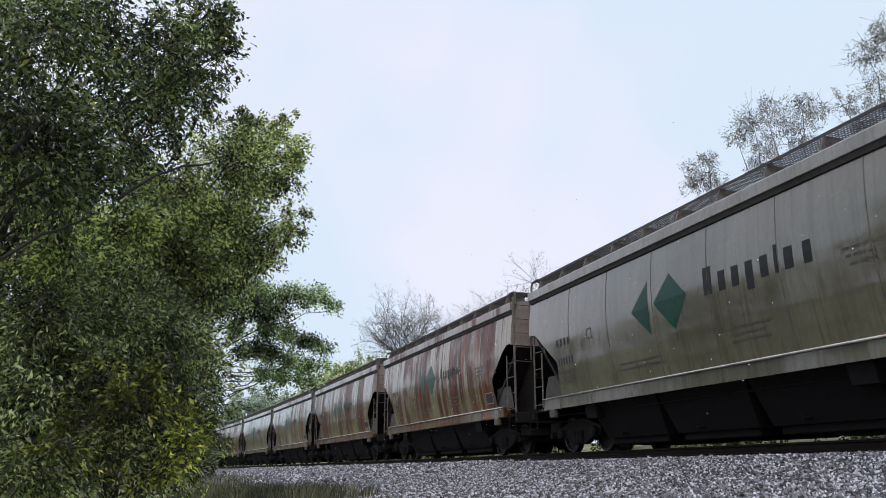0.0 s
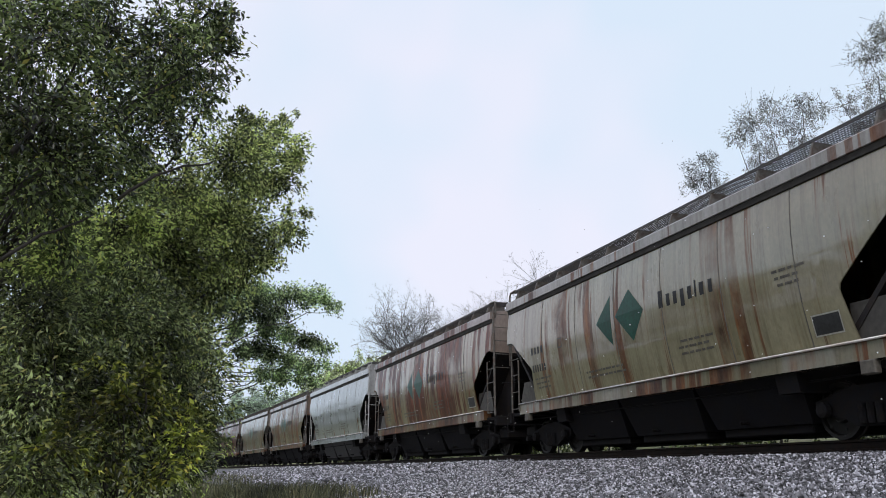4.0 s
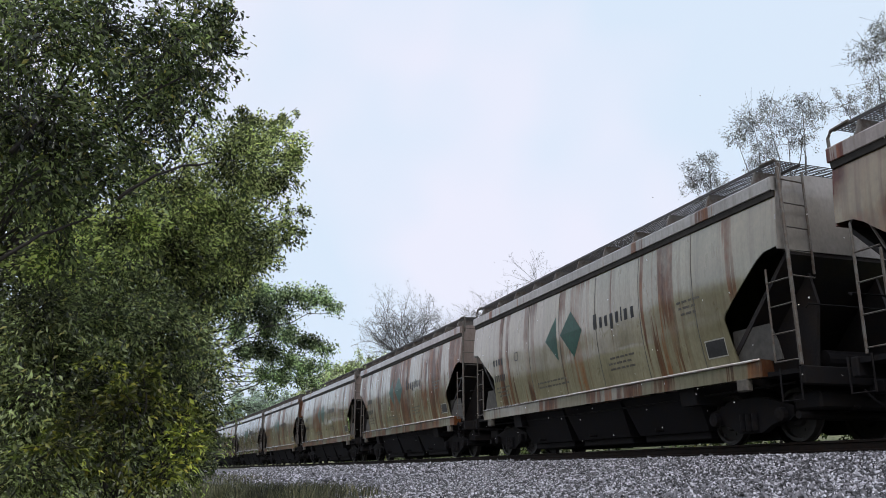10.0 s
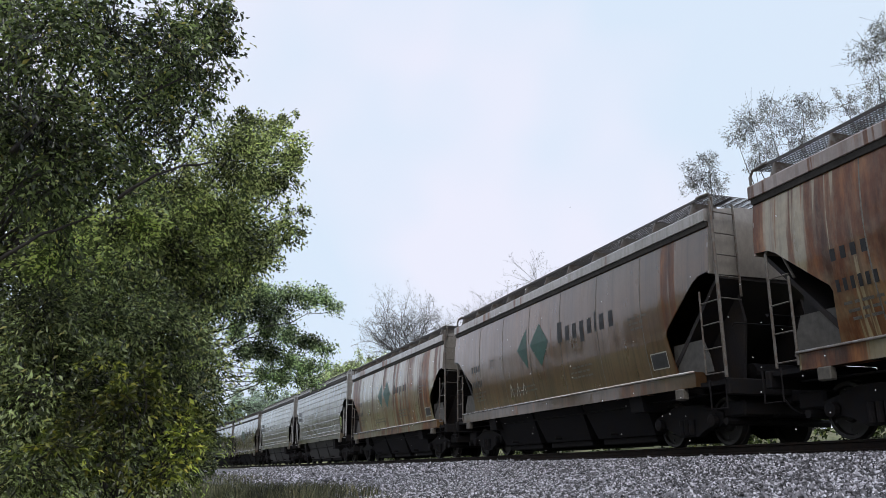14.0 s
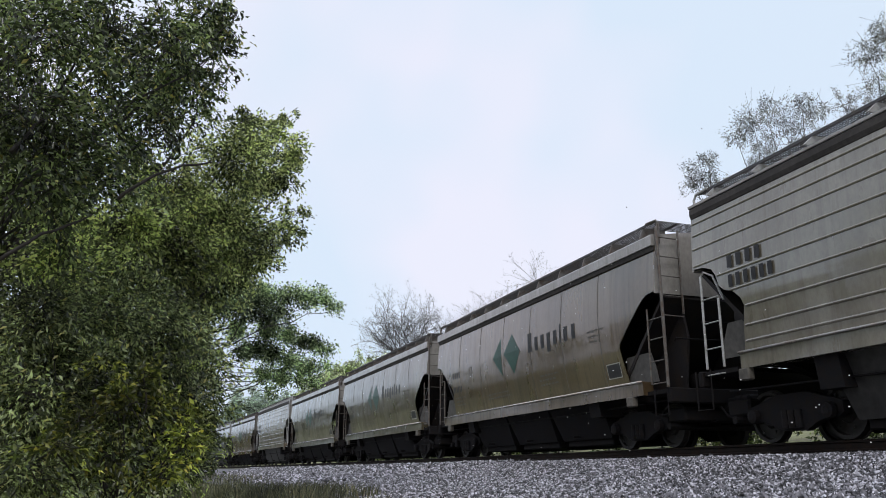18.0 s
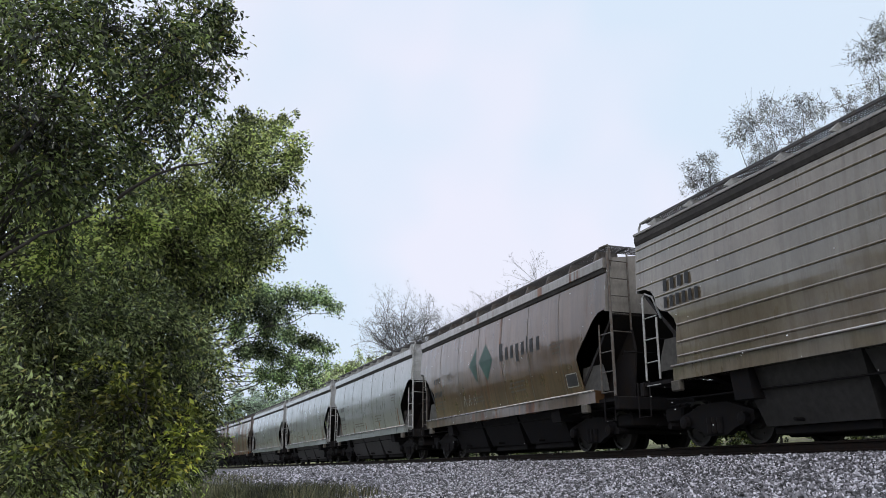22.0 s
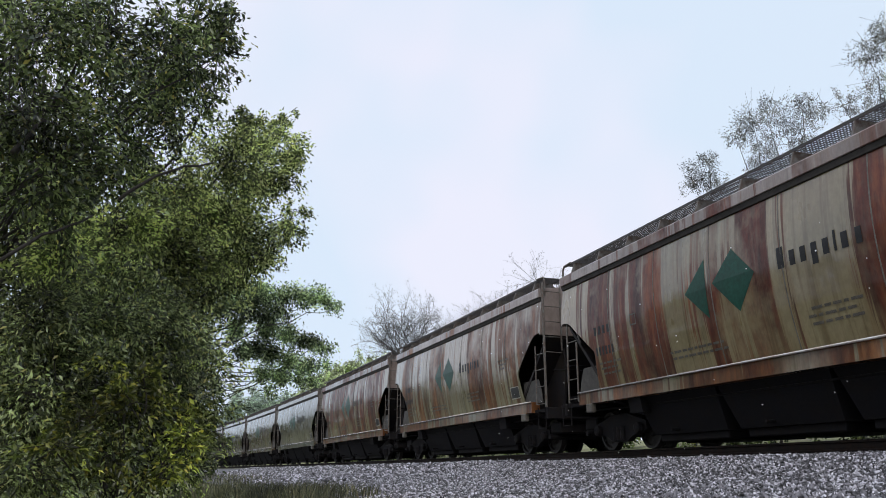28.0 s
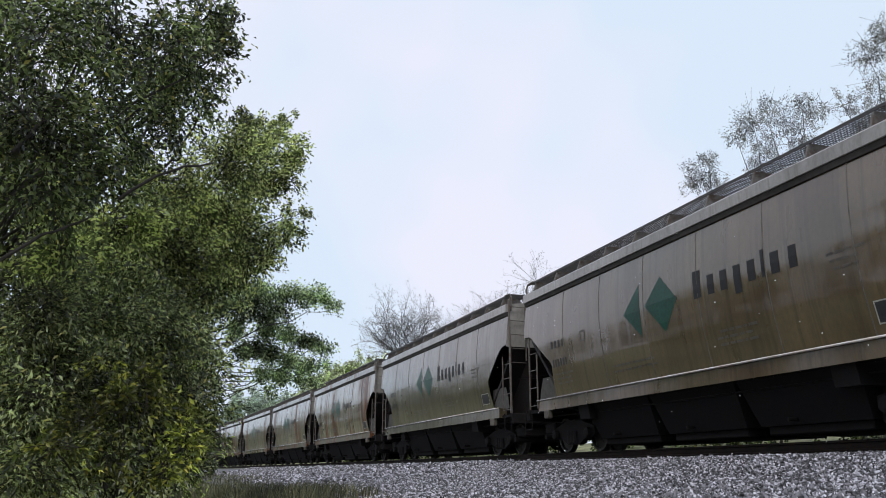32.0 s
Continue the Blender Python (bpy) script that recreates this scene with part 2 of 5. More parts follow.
DARKBAR = steel_mat("dark_ladder_steel", (0.12, 0.112, 0.10), 0.5, 0.2, (0.085, 0.06, 0.045))
PALEBAR = steel_mat("pale_ladder_steel", (0.42, 0.43, 0.43), 0.45, 0.2, (0.30, 0.29, 0.27))
STONE = ballast_mat("crushed_stone")
BED = ballast_mat("gap_shaded_stone_bed", False)
GROUND = ground_mat()
BARK = plain_mat("bark", (0.034, 0.028, 0.024), 0.9, 0, 24, 0.5, 0.7)
GREYBARK = plain_mat("grey_bark", (0.12, 0.115, 0.118), 0.9, 0, 24, 0.4, 0.5)
GREEN = plain_mat("green_decal", (0.004, 0.075, 0.048), 0.35, 0, 12, 0.35, 0.05)
INK = plain_mat("black_lettering_paint", (0.02, 0.02, 0.022), 0.5, 0, 30, 0.3, 0.05)
FAINT = plain_mat("faded_stencil_paint", (0.12, 0.105, 0.085), 0.6, 0, 60, 0.5, 0.05)
WHITE = plain_mat("white_decal", (0.42, 0.41, 0.37), 0.5, 0, 20, 0.2, 0.05)
for glossy in (GREEN, INK):
    node = glossy.node_tree.nodes["Principled BSDF"]
    node.inputs["Specular IOR Level"].default_value = 0.3
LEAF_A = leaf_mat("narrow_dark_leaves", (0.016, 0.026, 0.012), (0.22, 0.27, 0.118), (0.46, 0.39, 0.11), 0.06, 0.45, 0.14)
# Thicket, edge and far boughs: leaf colour lightened in place of missing light.
LEAF_D = leaf_mat("lightened_thicket_leaves", (0.032, 0.044, 0.026), (0.37, 0.42, 0.215), (0.52, 0.46, 0.18), 0.07, 0.45, 0.2)
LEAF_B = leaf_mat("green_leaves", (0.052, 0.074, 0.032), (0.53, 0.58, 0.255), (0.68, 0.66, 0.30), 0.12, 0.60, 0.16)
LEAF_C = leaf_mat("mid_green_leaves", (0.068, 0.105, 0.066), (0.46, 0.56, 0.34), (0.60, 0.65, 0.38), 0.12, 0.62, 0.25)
LEAF_Y = leaf_mat("yellowing_leaves", (0.08, 0.11, 0.022), (0.42, 0.45, 0.09), (0.62, 0.52, 0.10), 0.12, 0.46)
LEAF_THIN = leaf_mat("sparse_dull_leaves", (0.085, 0.08, 0.082), (0.20, 0.195, 0.19), (0.26, 0.25, 0.23), 0.08, 0.4)
# Far trees: haze is put into these pale and greyed leaf colours.
LEAF_FAR = leaf_mat("haze_paled_green_leaves", (0.44, 0.49, 0.31), (0.58, 0.63, 0.42), (0.64, 0.66, 0.46), 0.1, 0.35)
LEAF_BLUE = leaf_mat("haze_greyed_leaves", (0.36, 0.42, 0.41), (0.55, 0.61, 0.59), (0.60, 0.64, 0.60), 0.05, 0.6)
GRASS = leaf_mat("dry_green_grass", (0.060, 0.066, 0.036), (0.13, 0.13, 0.072), (0.24, 0.20, 0.13), 0.2, 0.3, 0.6)

# ------------------------------------------------------------------ the line of the track
MIDDLE, BEND, RAIL = 10.91, -0.001011, 1.472   # track centre beside the camera, curvature, height of the rail head
LOW, HIGH = -60.0, 130.0                       # curved between these, straight beyond


def track(s, side=0.0):
    """The place and heading s metres along the track, side metres to the right of its middle."""
    e = min(max(s, LOW), HIGH)
    x, a = MIDDLE + BEND * e * e / 2, BEND * e
    x, y = x + math.sin(a) * (s - e), e + math.cos(a) * (s - e)
    return x + side * math.cos(a), y - side * math.sin(a), -a


def height(u, s=0.0):
    """Ground height by the distance from the track's middle."""
    ends = [(-400, 0.3), (-60, 0.3), (-20, 0.1), (-13, 0.05), (-11, 0.12), (-9.4, 0.42), (-8.5, 0.56), (-6, 0.74), (-4.2, 0.9), (-3.0, 1.08), (-2.3, 1.2), (-1.7, 1.235),
            (1.7, 1.235), (2.3, 1.2), (3.2, 0.9), (4.2, 0.95), (8, 1.8), (14, 2.7), (40, 4.0), (400, 4.0)]
    for (a, za), (b, zb) in zip(ends, ends[1:]):
        if u <= b:
            return za + (zb - za) * (u - a) / (b - a)
    return 4.0


def strip(us, ss, lift=0.0, rough=0.0, seed=1):
    rng = random.Random(seed)
    rows = []
    for s in ss:
        row = []
        for u in us:
            x, y, _ = track(s, u)
            row.append((x, y, height(u, s) + lift + rng.uniform(-rough, rough)))
        rows.append(row)
    return Shape().sheet(rows)


far = [-1500, -600, -300, -150, -80, -40] + list(range(-30, 131, 2)) + [150, 200, 300, 500, 900, 1600, 2600]
ground = solid("ground", strip([-2500, -900, -400, -150, -60, -35, -25, -20, -16, -13, -11, -9.4, -8.5, -7, -5, -3.0, -1.7, 1.7, 3.2, 4.2, 6, 8, 11, 14, 24, 40, 150, 400, 900, 2500], far, -0.075, 0.02),
               GROUND, "soil and thin grass rising gently beyond the railway", "ground", kind="structure", smooth=True)
bed = solid("ballast_bed", strip([-8.9, -8.5, -7.5, -6, -5, -4.2, -3.6, -3.0, -2.3, -1.7, -0.72, 0, 0.72, 1.7, 2.3, 3.2, 3.9], [-60, -30, -15] + list(range(-8, 131, 1)) + [150, 200, 300, 400], 0.0, 0.012, 2),
            BED, "grey crushed stone bed under the railway track", "ballast", kind="structure")


def pebble_cloud(count, seed, s0, s1, u0, u1, size, power):
    """Angular stones scattered on the bed, denser towards s0; returns vertex and face arrays."""
    rng = np.random.default_rng(seed)
    base = np.array([(1, 0, 0), (-1, 0, 0), (0, 1, 0), (0, -1, 0), (0, 0, 1), (0, 0, -1)], float)
    faces = np.array([(0, 2, 4), (2, 1, 4), (1, 3, 4), (3, 0, 4), (2, 0, 5), (1, 2, 5), (3, 1, 5), (0, 3, 5)])
    s = s0 + (s1 - s0) * rng.random(count) ** power
    u = u0 + (u1 - u0) * rng.random(count)
    r = size * (0.55 + 0.75 * rng.random(count) ** 1.6)
    e = np.clip(s, LOW, HIGH)
    x = MIDDLE + BEND * e * e / 2 + u
    z = np.array([height(v) for v in u]) + r * rng.uniform(-0.3, 0.75, count)
    v = base[None] * r[:, None, None] * rng.uniform(0.55, 1.25, (count, 6, 1)) + rng.normal(0, 0.22, (count, 6, 3)) * r[:, None, None]
    v *= np.stack([rng.uniform(0.8, 1.3, count), rng.uniform(0.8, 1.3, count), rng.uniform(0.5, 0.85, count)], 1)[:, None]
    q = rng.normal(size=(count, 4))
    q /= np.linalg.norm(q, axis=1)[:, None]
    a, b, c, d = q.T
    rot = np.stack([1 - 2 * (c * c + d * d), 2 * (b * c - a * d), 2 * (b * d + a * c), 2 * (b * c + a * d), 1 - 2 * (b * b + d * d), 2 * (c * d - a * b),
                    2 * (b * d - a * c), 2 * (c * d + a * b), 1 - 2 * (b * b + c * c)], 1).reshape(count, 3, 3)
    v = np.einsum("nij,nkj->nki", rot, v)
    v += np.stack([x, s, z], 1)[:, None]
    return v.reshape(-1, 3), (faces[None] + 6 * np.arange(count)[:, None, None]).reshape(-1, 3)


def tri_mesh(name, verts, faces, material):
    """A mesh from arrays, quick for many small pieces."""
    me = bpy.data.meshes.new(name)
    n = faces.shape[1]
    me.vertices.add(len(verts))
    me.vertices.foreach_set("co", np.ascontiguousarray(verts, np.float32).ravel())
    me.loops.add(faces.size)
    me.loops.foreach_set("vertex_index", np.ascontiguousarray(faces, np.int32).ravel())
    me.polygons.add(len(faces))
    me.polygons.foreach_set("loop_start", np.arange(0, faces.size, n, dtype=np.int32))
    me.update(calc_edges=True)
    me.materials.append(material)
    return me


def stones(count, seed, s0, s1, u0, u1, size, power, label):
    v, f = pebble_cloud(count, seed, s0, s1, u0, u1, size, power)
    return tagged(new("ballast_stones", tri_mesh("ballast_stones", v, f, STONE)), label, "ballast", kind="stuff")


stones(140000, 3, 3.5, 24, -8.8, -1.5, 0.0225, 1.3, "loose grey crushed stones sloping down from the sleepers")
stones(48000, 4, 22, 75, -8.0, -1.5, 0.052, 1.5, "loose grey crushed stones further along the track bank")
stones(9000, 5, 4, 60, -1.3, 3.2, 0.045, 1.3, "dark crushed stones between and behind the rails")

# rails and sleepers
track_thing = thing("railway_track", "single railway track of rusty steel rails on dark timber sleepers", "railway", kind="structure")
RAILSECTION = [(-0.07, -0.17), (0.07, -0.17), (0.07, -0.155), (0.012, -0.135), (0.012, -0.045), (0.036, -0.035), (0.036, -0.006), (0.028, 0), (-0.028, 0), (-0.036, -0.006), (-0.036, -0.035), (-0.012, -0.045), (-0.012, -0.135), (-0.07, -0.155)]
for side in (-0.755, 0.755):
    sh = Shape()
    ss = [-60, -30, -10] + list(range(-6, 131, 4)) + [200, 300, 400]
    rows = []
    for s in ss:
        rows.append([(*track(s, side + a)[:2], RAIL + b) for a, b in RAILSECTION + RAILSECTION[:1]])
    sh.sheet(rows)
    part("rail", sh, RAILSIDE, track_thing)
    tread = Shape()
    tread.sheet([[(*track(s, side + a)[:2], RAIL + 0.003) for a in (-0.03, 0.03)] for s in ss])
    part("rail_head", tread, RAILTOP, track_thing, "polished running surface of the rail")
tie_mesh = Shape().box(-1.3, 1.3, -0.115, 0.115, -0.17, 0.0, bevel=0.012).mesh("sleeper")
tie_mesh.materials.append(TIE)
rng = random.Random(8)
for i in range(150):
    s = 2.0 + i * 0.52
    x, y, a = track(s)
    ob = part("sleeper", tie_mesh, TIE, track_thing)
    ob.matrix_basis = Matrix.Translation((x + rng.uniform(-0.03, 0.03), y, RAIL - 0.19 - rng.uniform(0, 0.012))) @ Matrix.Rotation(a + rng.uniform(-0.012, 0.012), 4, "Z")

# stones that can be told apart at the foot of the bank
near_stones = []
for k in range(8):
    v, f = pebble_cloud(1, 200 + k, 0, 0.001, -0.001, 0.001, 0.028, 1)
    v = v - v.mean(0)
    me = tri_mesh("stone", v, f, STONE)
    near_stones.append(me)
rng = random.Random(12)
for k in range(280):
    s, u = rng.uniform(4.2, 8.5), rng.uniform(-7.2, -4.6)
    ob = part("stone", near_stones[k % 8], STONE, bed)
    ob.matrix_basis = Matrix.Translation((track(s, u)[0], s, height(u) + 0.024)) @ Matrix.Rotation(rng.uniform(0, 6.28), 4, "Z") @ Matrix.Rotation(rng.uniform(-0.4, 0.4), 4, "X")

# ------------------------------------------------------------------ covered hopper cars
# Car space: the rail head is z = 0, +y the trailing end, the middle of the car is the origin.
PITCH, HALF = 15.6, 7.145
CURVED = [(1.38, 1.36), (1.46, 1.72), (1.53, 2.10), (1.575, 2.50), (1.60, 2.90), (1.592, 3.30), (1.562, 3.70), (1.50, 4.16)]
UPRIGHT = [(1.50, 1.55), (1.54, 2.0), (1.56, 2.5), (1.56, 3.0), (1.545, 3.5), (1.515, 4.0), (1.495, 4.30), (1.475, 4.52)]


def side_x(profile, z):
    for (xa, za), (xb, zb) in zip(profile, profile[1:]):
        if z <= zb:
            return xa + (xb - xa) * (z - za) / (zb - za)
    return profile[-1][0]


# outline of the open ends: height, and how far the side sheet stays back from the car's end
CURVED_CUT = [(3.18, 0.0), (3.15, 0.34), (3.06, 0.52), (2.28, 1.56), (2.18, 1.60), (1.30, 1.46)]
RIBBED_CUT = [(3.32, 0.0), (3.29, 0.34), (3.20, 0.58), (3.05, 0.70), (2.85, 0.76), (2.74, 0.90), (2.66, 1.15), (2.50, 1.34), (2.35, 1.40), (1.50, 1.24)]


def cut(z, outline):
    """How far the side sheet reaches along the car at a height: full above, cut back at the open ends."""
    for (za, a), (zb, b) in zip(outline, outline[1:]):
        if z >= zb:
            return HALF - (a if z >= za else a + (b - a) * (za - z) / (za - zb))
    return HALF - outline[-1][1]


def side_sheet(profile, sign, outline):
    zs = sorted({round(profile[0][1] + (profile[-1][1] - profile[0][1]) * k / 16, 3) for k in range(17)} | {z for z, _ in outline[:-1]})
    sh = Shape()
    rows = []
    for z in zs:
        e = cut(z, outline)
        rows.append([(sign * side_x(profile, z), -e + 2 * e * k / 28, z) for k in range(29)])
    sh.sheet(rows)
    inner = [[(p[0] - sign * 0.02, p[1], p[2]) for p in r] for r in rows]
    sh.sheet(inner)
    return sh


def decal(profile, sign, poly, lift=0.005):
    """A flat outline laid on the curved side: poly holds (y, z) corners of a convex shape, in strips by height."""
    zs = sorted({z for _, z in poly})
    lo, hi = zs[0], zs[-1]
    cuts = sorted(set(zs) | {lo + (hi - lo) * k / 6 for k in range(7)})
    rows = []
    n = len(poly)
    for z in cuts:
        ys = []
        for i in range(n):
            (ya, za), (yb, zb) = poly[i], poly[(i + 1) % n]
            if min(za, zb) - 1e-6 <= z <= max(za, zb) + 1e-6:
                ys += [ya, yb] if abs(za - zb) < 1e-6 else [ya + (yb - ya) * (z - za) / (zb - za)]
        x = sign * (side_x(profile, z) + lift)
        rows.append([(x, min(ys), z), (x, max(ys), z)])
    sh = Shape()
    sh.sheet(rows)
    sh.sheet([[(p[0] - sign * 0.003, p[1], p[2]) for p in r] for r in rows])
    return sh


def grating(y0, y1, x0, x1, z):
    """Open walkway grating of flat bars and cross bars."""
    sh = Shape()
    for k in range(9):
        x = x0 + (x1 - x0) * k / 8
        e = 0.014 if k in (0, 8) else 0.005
        sh.box(x - e, x + e, y0, y1, z - (0.05 if k in (0, 8) else 0.014), z)
    n = int(abs(y1 - y0) / 0.062)
    for k in range(n + 1):
        y = y0 + (y1 - y0) * k / n
        sh.box(x0, x1, y - 0.007, y + 0.007, z - 0.016, z - 0.002)
    return sh


WHEEL_PROFILE = [(-0.07, 0.10), (-0.07, 0.17), (-0.02, 0.2), (-0.005, 0.37), (-0.06, 0.39), (-0.06, 0.452), (0.045, 0.458), (0.052, 0.485), (0.075, 0.485), (0.078, 0.39), (0.03, 0.37), (0.02, 0.2), (0.07, 0.17), (0.07, 0.10)]


def truck(parent, y, sign):
    """A two-axle truck with cast side frames."""
    tr = part("truck", Shape().box(-1.0, 1.0, y - 0.2, y + 0.2, 0.5, 0.78, bevel=0.04).lathe([(0.78, 0.2), (0.92, 0.2)], "z", 14, (0, y, 0)), BLACK, parent)
    for s in (-1, 1):
        x = s * 1.0
        poly = [(-1.12, 0.42), (-0.98, 0.34), (-0.78, 0.36), (-0.55, 0.30), (-0.3, 0.18), (0.3, 0.18), (0.55, 0.30), (0.78, 0.36), (0.98, 0.34), (1.12, 0.42), (1.12, 0.60), (0.8, 0.68), (0.35, 0.80), (-0.35, 0.80), (-0.8, 0.68), (-1.12, 0.60)]
        part("side_frame", Shape().prism([(a + y, b) for a, b in poly], "x", x - 0.07, x + 0.07), BLACK, tr)
        sp = Shape()
        for k in (-0.16, 0.0, 0.16):
            sp.lathe([(0.22, 0.062), (0.30, 0.07), (0.38, 0.062), (0.46, 0.07), (0.52, 0.062)], "z", 10, (x + s * 0.09, y + k, 0))
        part("spring_nest", sp, BLACK, tr)
    for a in (-0.89, 0.89):
        ws = Shape()
        for s in (-1, 1):
            ws.lathe([(-s * p, r) for p, r in WHEEL_PROFILE], "x", 24, (s * 0.755, 0, 0))
            for k in range(6):
                c, d = math.cos(k * math.pi / 3), math.sin(k * math.pi / 3)
                ws.tube([(s * 0.83, c * 0.3, d * 0.3), (s * 0.845, c * 0.3, d * 0.3)], 0.03, 8)
        ws.lathe([(-1.12, 0.07), (-0.8, 0.085), (0.8, 0.085), (1.12, 0.07)], "x", 12)
        part("wheelset", ws, WHEEL, tr).matrix_basis = Matrix.Translation((0, y + a, 0.457))
        for s in (-1, 1):
            part("bearing_cap", Shape().lathe([(0, 0.13), (s * 0.09, 0.12), (s * 0.11, 0.06)], "x", 12, (s * 1.1, y + a, 0.457)), BLACK, tr)
    return tr


def hopper_car(name, label, profile, outline, eave, ribs):
    """One covered hopper with its side facing -x and +x. eave: underside height of the roof edge."""
    car = thing(name, label, "freight car")
    base, roof, top = profile[0][1], profile[-1][1], outline[0][0]
    for sign in (-1, 1):
        side = part("side_sheet", side_sheet(profile, sign, outline), PAINT0, car, smooth=True)
        if ribs:
            for z in ribs:
                e = cut(z, outline) - 0.05
                x = sign * side_x(profile, z)
                part("rib", Shape().prism([(x, z - 0.026), (x + sign * 0.014, z - 0.02), (x + sign * 0.022, z), (x + sign * 0.014, z + 0.02), (x, z + 0.026)], "y", -e, e), PAINT0, side)
        else:
            for y in (-4.75, -2.85, -0.95, 0.95, 2.85, 4.75):
                rows = []
                for z in [base + (roof - base) * k / 10 for k in range(11)]:
                    x = sign * (side_x(profile, z) + 0.004)
                    rows.append([(x - sign * 0.004, y - 0.014, z), (x + sign * 0.004, y - 0.006, z), (x + sign * 0.004, y + 0.006, z), (x - sign * 0.004, y + 0.014, z)])
                part("weld_seam", Shape().sheet(rows), SEAM, side)
        sill_x, reach = sign * 1.58, 5.98 if ribs else 6.42
        # side sill: a channel with a bright worn top lip
        part("side_sill", Shape().prism([(sign * 1.30, base - 0.29), (sill_x - sign * 0.03, base - 0.29), (sill_x - sign * 0.03, base - 0.03), (sill_x, base - 0.02), (sill_x, base), (sign * 1.30, base)], "y", -reach, reach), PAINT0, car)
        part("sill_lip", Shape().tube([(sill_x + sign * 0.004, -reach, base - 0.004), (sill_x + sign * 0.004, reach, base - 0.004)], 0.021, 8), LIP, car, "bare metal edge worn bright", smooth=True)
        # roof edge
        ex = 1.60 if not ribs else 1.54
        a, b = sign * (profile[-1][0] - 0.02), sign * ex
        if ribs:
            # a thin pale edge over a deep rounded dark fascia
            part("roof_edge", Shape().prism([(a, eave + 0.065), (b - sign * 0.01, eave + 0.062), (b, eave + 0.072), (b, eave + 0.115), (b - sign * 0.05, eave + 0.135), (a - sign * 0.25, eave + 0.17)], "y", -HALF, HALF), TRIM0, car)
            part("fascia", Shape().prism([(a, eave - 0.16), (b - sign * 0.035, eave - 0.15), (b - sign * 0.008, eave - 0.07), (b - sign * 0.015, eave + 0.04), (b - sign * 0.03, eave + 0.06), (a, eave + 0.062)], "y", -HALF + 0.02, HALF - 0.02), SOFFIT, car, "dark fascia strip with the roof edge's shade in its colour")
        else:
            # a deep pale edge angle over a recessed fascia coloured with the eave's shade
            part("roof_edge", Shape().prism([(a, eave + 0.025), (b - sign * 0.012, eave + 0.012), (b, eave + 0.022), (b - sign * 0.006, eave + 0.235), (b - sign * 0.03, eave + 0.262), (a - sign * 0.25, eave + 0.30)], "y", -HALF, HALF), TRIM0, car)
            part("fascia", Shape().prism([(a, eave - 0.10), (b - sign * 0.055, eave - 0.085), (b - sign * 0.03, eave + 0.018), (a, eave + 0.022)], "y", -HALF + 0.02, HALF - 0.02), SOFFIT, car, "dark fascia strip with the roof edge's shade in its colour")
        # walkway and its brackets
        wz = eave + (0.60 if not ribs else 0.42)
        w0, w1 = sorted((sign * 0.86, sign * (1.42 if not ribs else 1.30)))
        walkway = part("walkway", grating(-HALF + 0.05, HALF - 0.05, w0, w1, wz), GALV, car, "open steel grating walkway")
        for k in range(11):
            y = -6.6 + 1.32 * k
            part("bracket", Shape().prism([(sign * 0.80, eave + 0.2), (sign * (ex - 0.04), eave + 0.2), (sign * (abs(w1 if sign > 0 else w0) - 0.0), wz - 0.045), (sign * 0.86, wz - 0.045)], "y", y - 0.02, y + 0.02), BRACE, walkway)
        for e in (-1, 1):
            # rounded hand grab at the walkway's end
            y = e * (HALF - 0.02)
            xo = sign * (1.44 if not ribs else 1.32)
            part("end_grab", Shape().tube([(xo, y - e * 0.35, wz + 0.0), (xo, y + e * 0.02, wz - 0.02), (xo, y + e * 0.1, wz - 0.12), (xo, y + e * 0.08, eave + 0.05)], 0.028, 7), DARKBAR, car)
    for e in (-1, 1):
        ends = sorted((e * (HALF - 0.62), e * (HALF - 0.05)))
        tagged(part("cross_walkway", grating(ends[0], ends[1], -0.85, 0.85, eave + (0.60 if not ribs else 0.42)), GALV, car, "open steel grating walkway"), kind="stuff")
    # roof and ends
    rz = eave + 0.26 if not ribs else eave + 0.13
    part("roof", Shape().prism([(-1.5, rz - 0.04), (1.5, rz - 0.04), (1.5, rz), (0.7, rz + 0.12), (-0.7, rz + 0.12), (-1.5, rz)], "y", -HALF + 0.01, HALF - 0.01), TRIM0, car)
    part("hatch_trough", Shape().box(-0.42, 0.42, -6.6, 6.6, rz + 0.1, rz + 0.30, bevel=0.05), TRIM0, car)
    for e in (-1, 1):
        w = profile[-1][0]
        part("end_sheet", Shape().prism([(-side_x(profile, top), top - 0.05), (side_x(profile, top), top - 0.05), (side_x(profile, (top + roof) / 2), (top + roof) / 2), (w, roof), (w, rz), (-w, rz), (-w, roof), (-side_x(profile, (top + roof) / 2), (top + roof) / 2)], "y", e * (HALF - 0.03), e * HALF), TRIM0, car)
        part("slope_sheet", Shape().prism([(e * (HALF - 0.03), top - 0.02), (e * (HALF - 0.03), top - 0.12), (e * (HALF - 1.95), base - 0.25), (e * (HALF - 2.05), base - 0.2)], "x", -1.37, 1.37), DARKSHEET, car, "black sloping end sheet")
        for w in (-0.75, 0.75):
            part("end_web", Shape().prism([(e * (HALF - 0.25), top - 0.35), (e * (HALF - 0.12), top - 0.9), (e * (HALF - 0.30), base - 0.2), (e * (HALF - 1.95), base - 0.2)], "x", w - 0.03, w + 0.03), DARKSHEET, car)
        part("air_reservoir", Shape().lathe([(-0.55, 0.05), (-0.5, 0.17), (0.5, 0.17), (0.55, 0.05)], "x", 14, (0.1, e * (HALF - 0.55), base + 0.02)), BLACK, car)
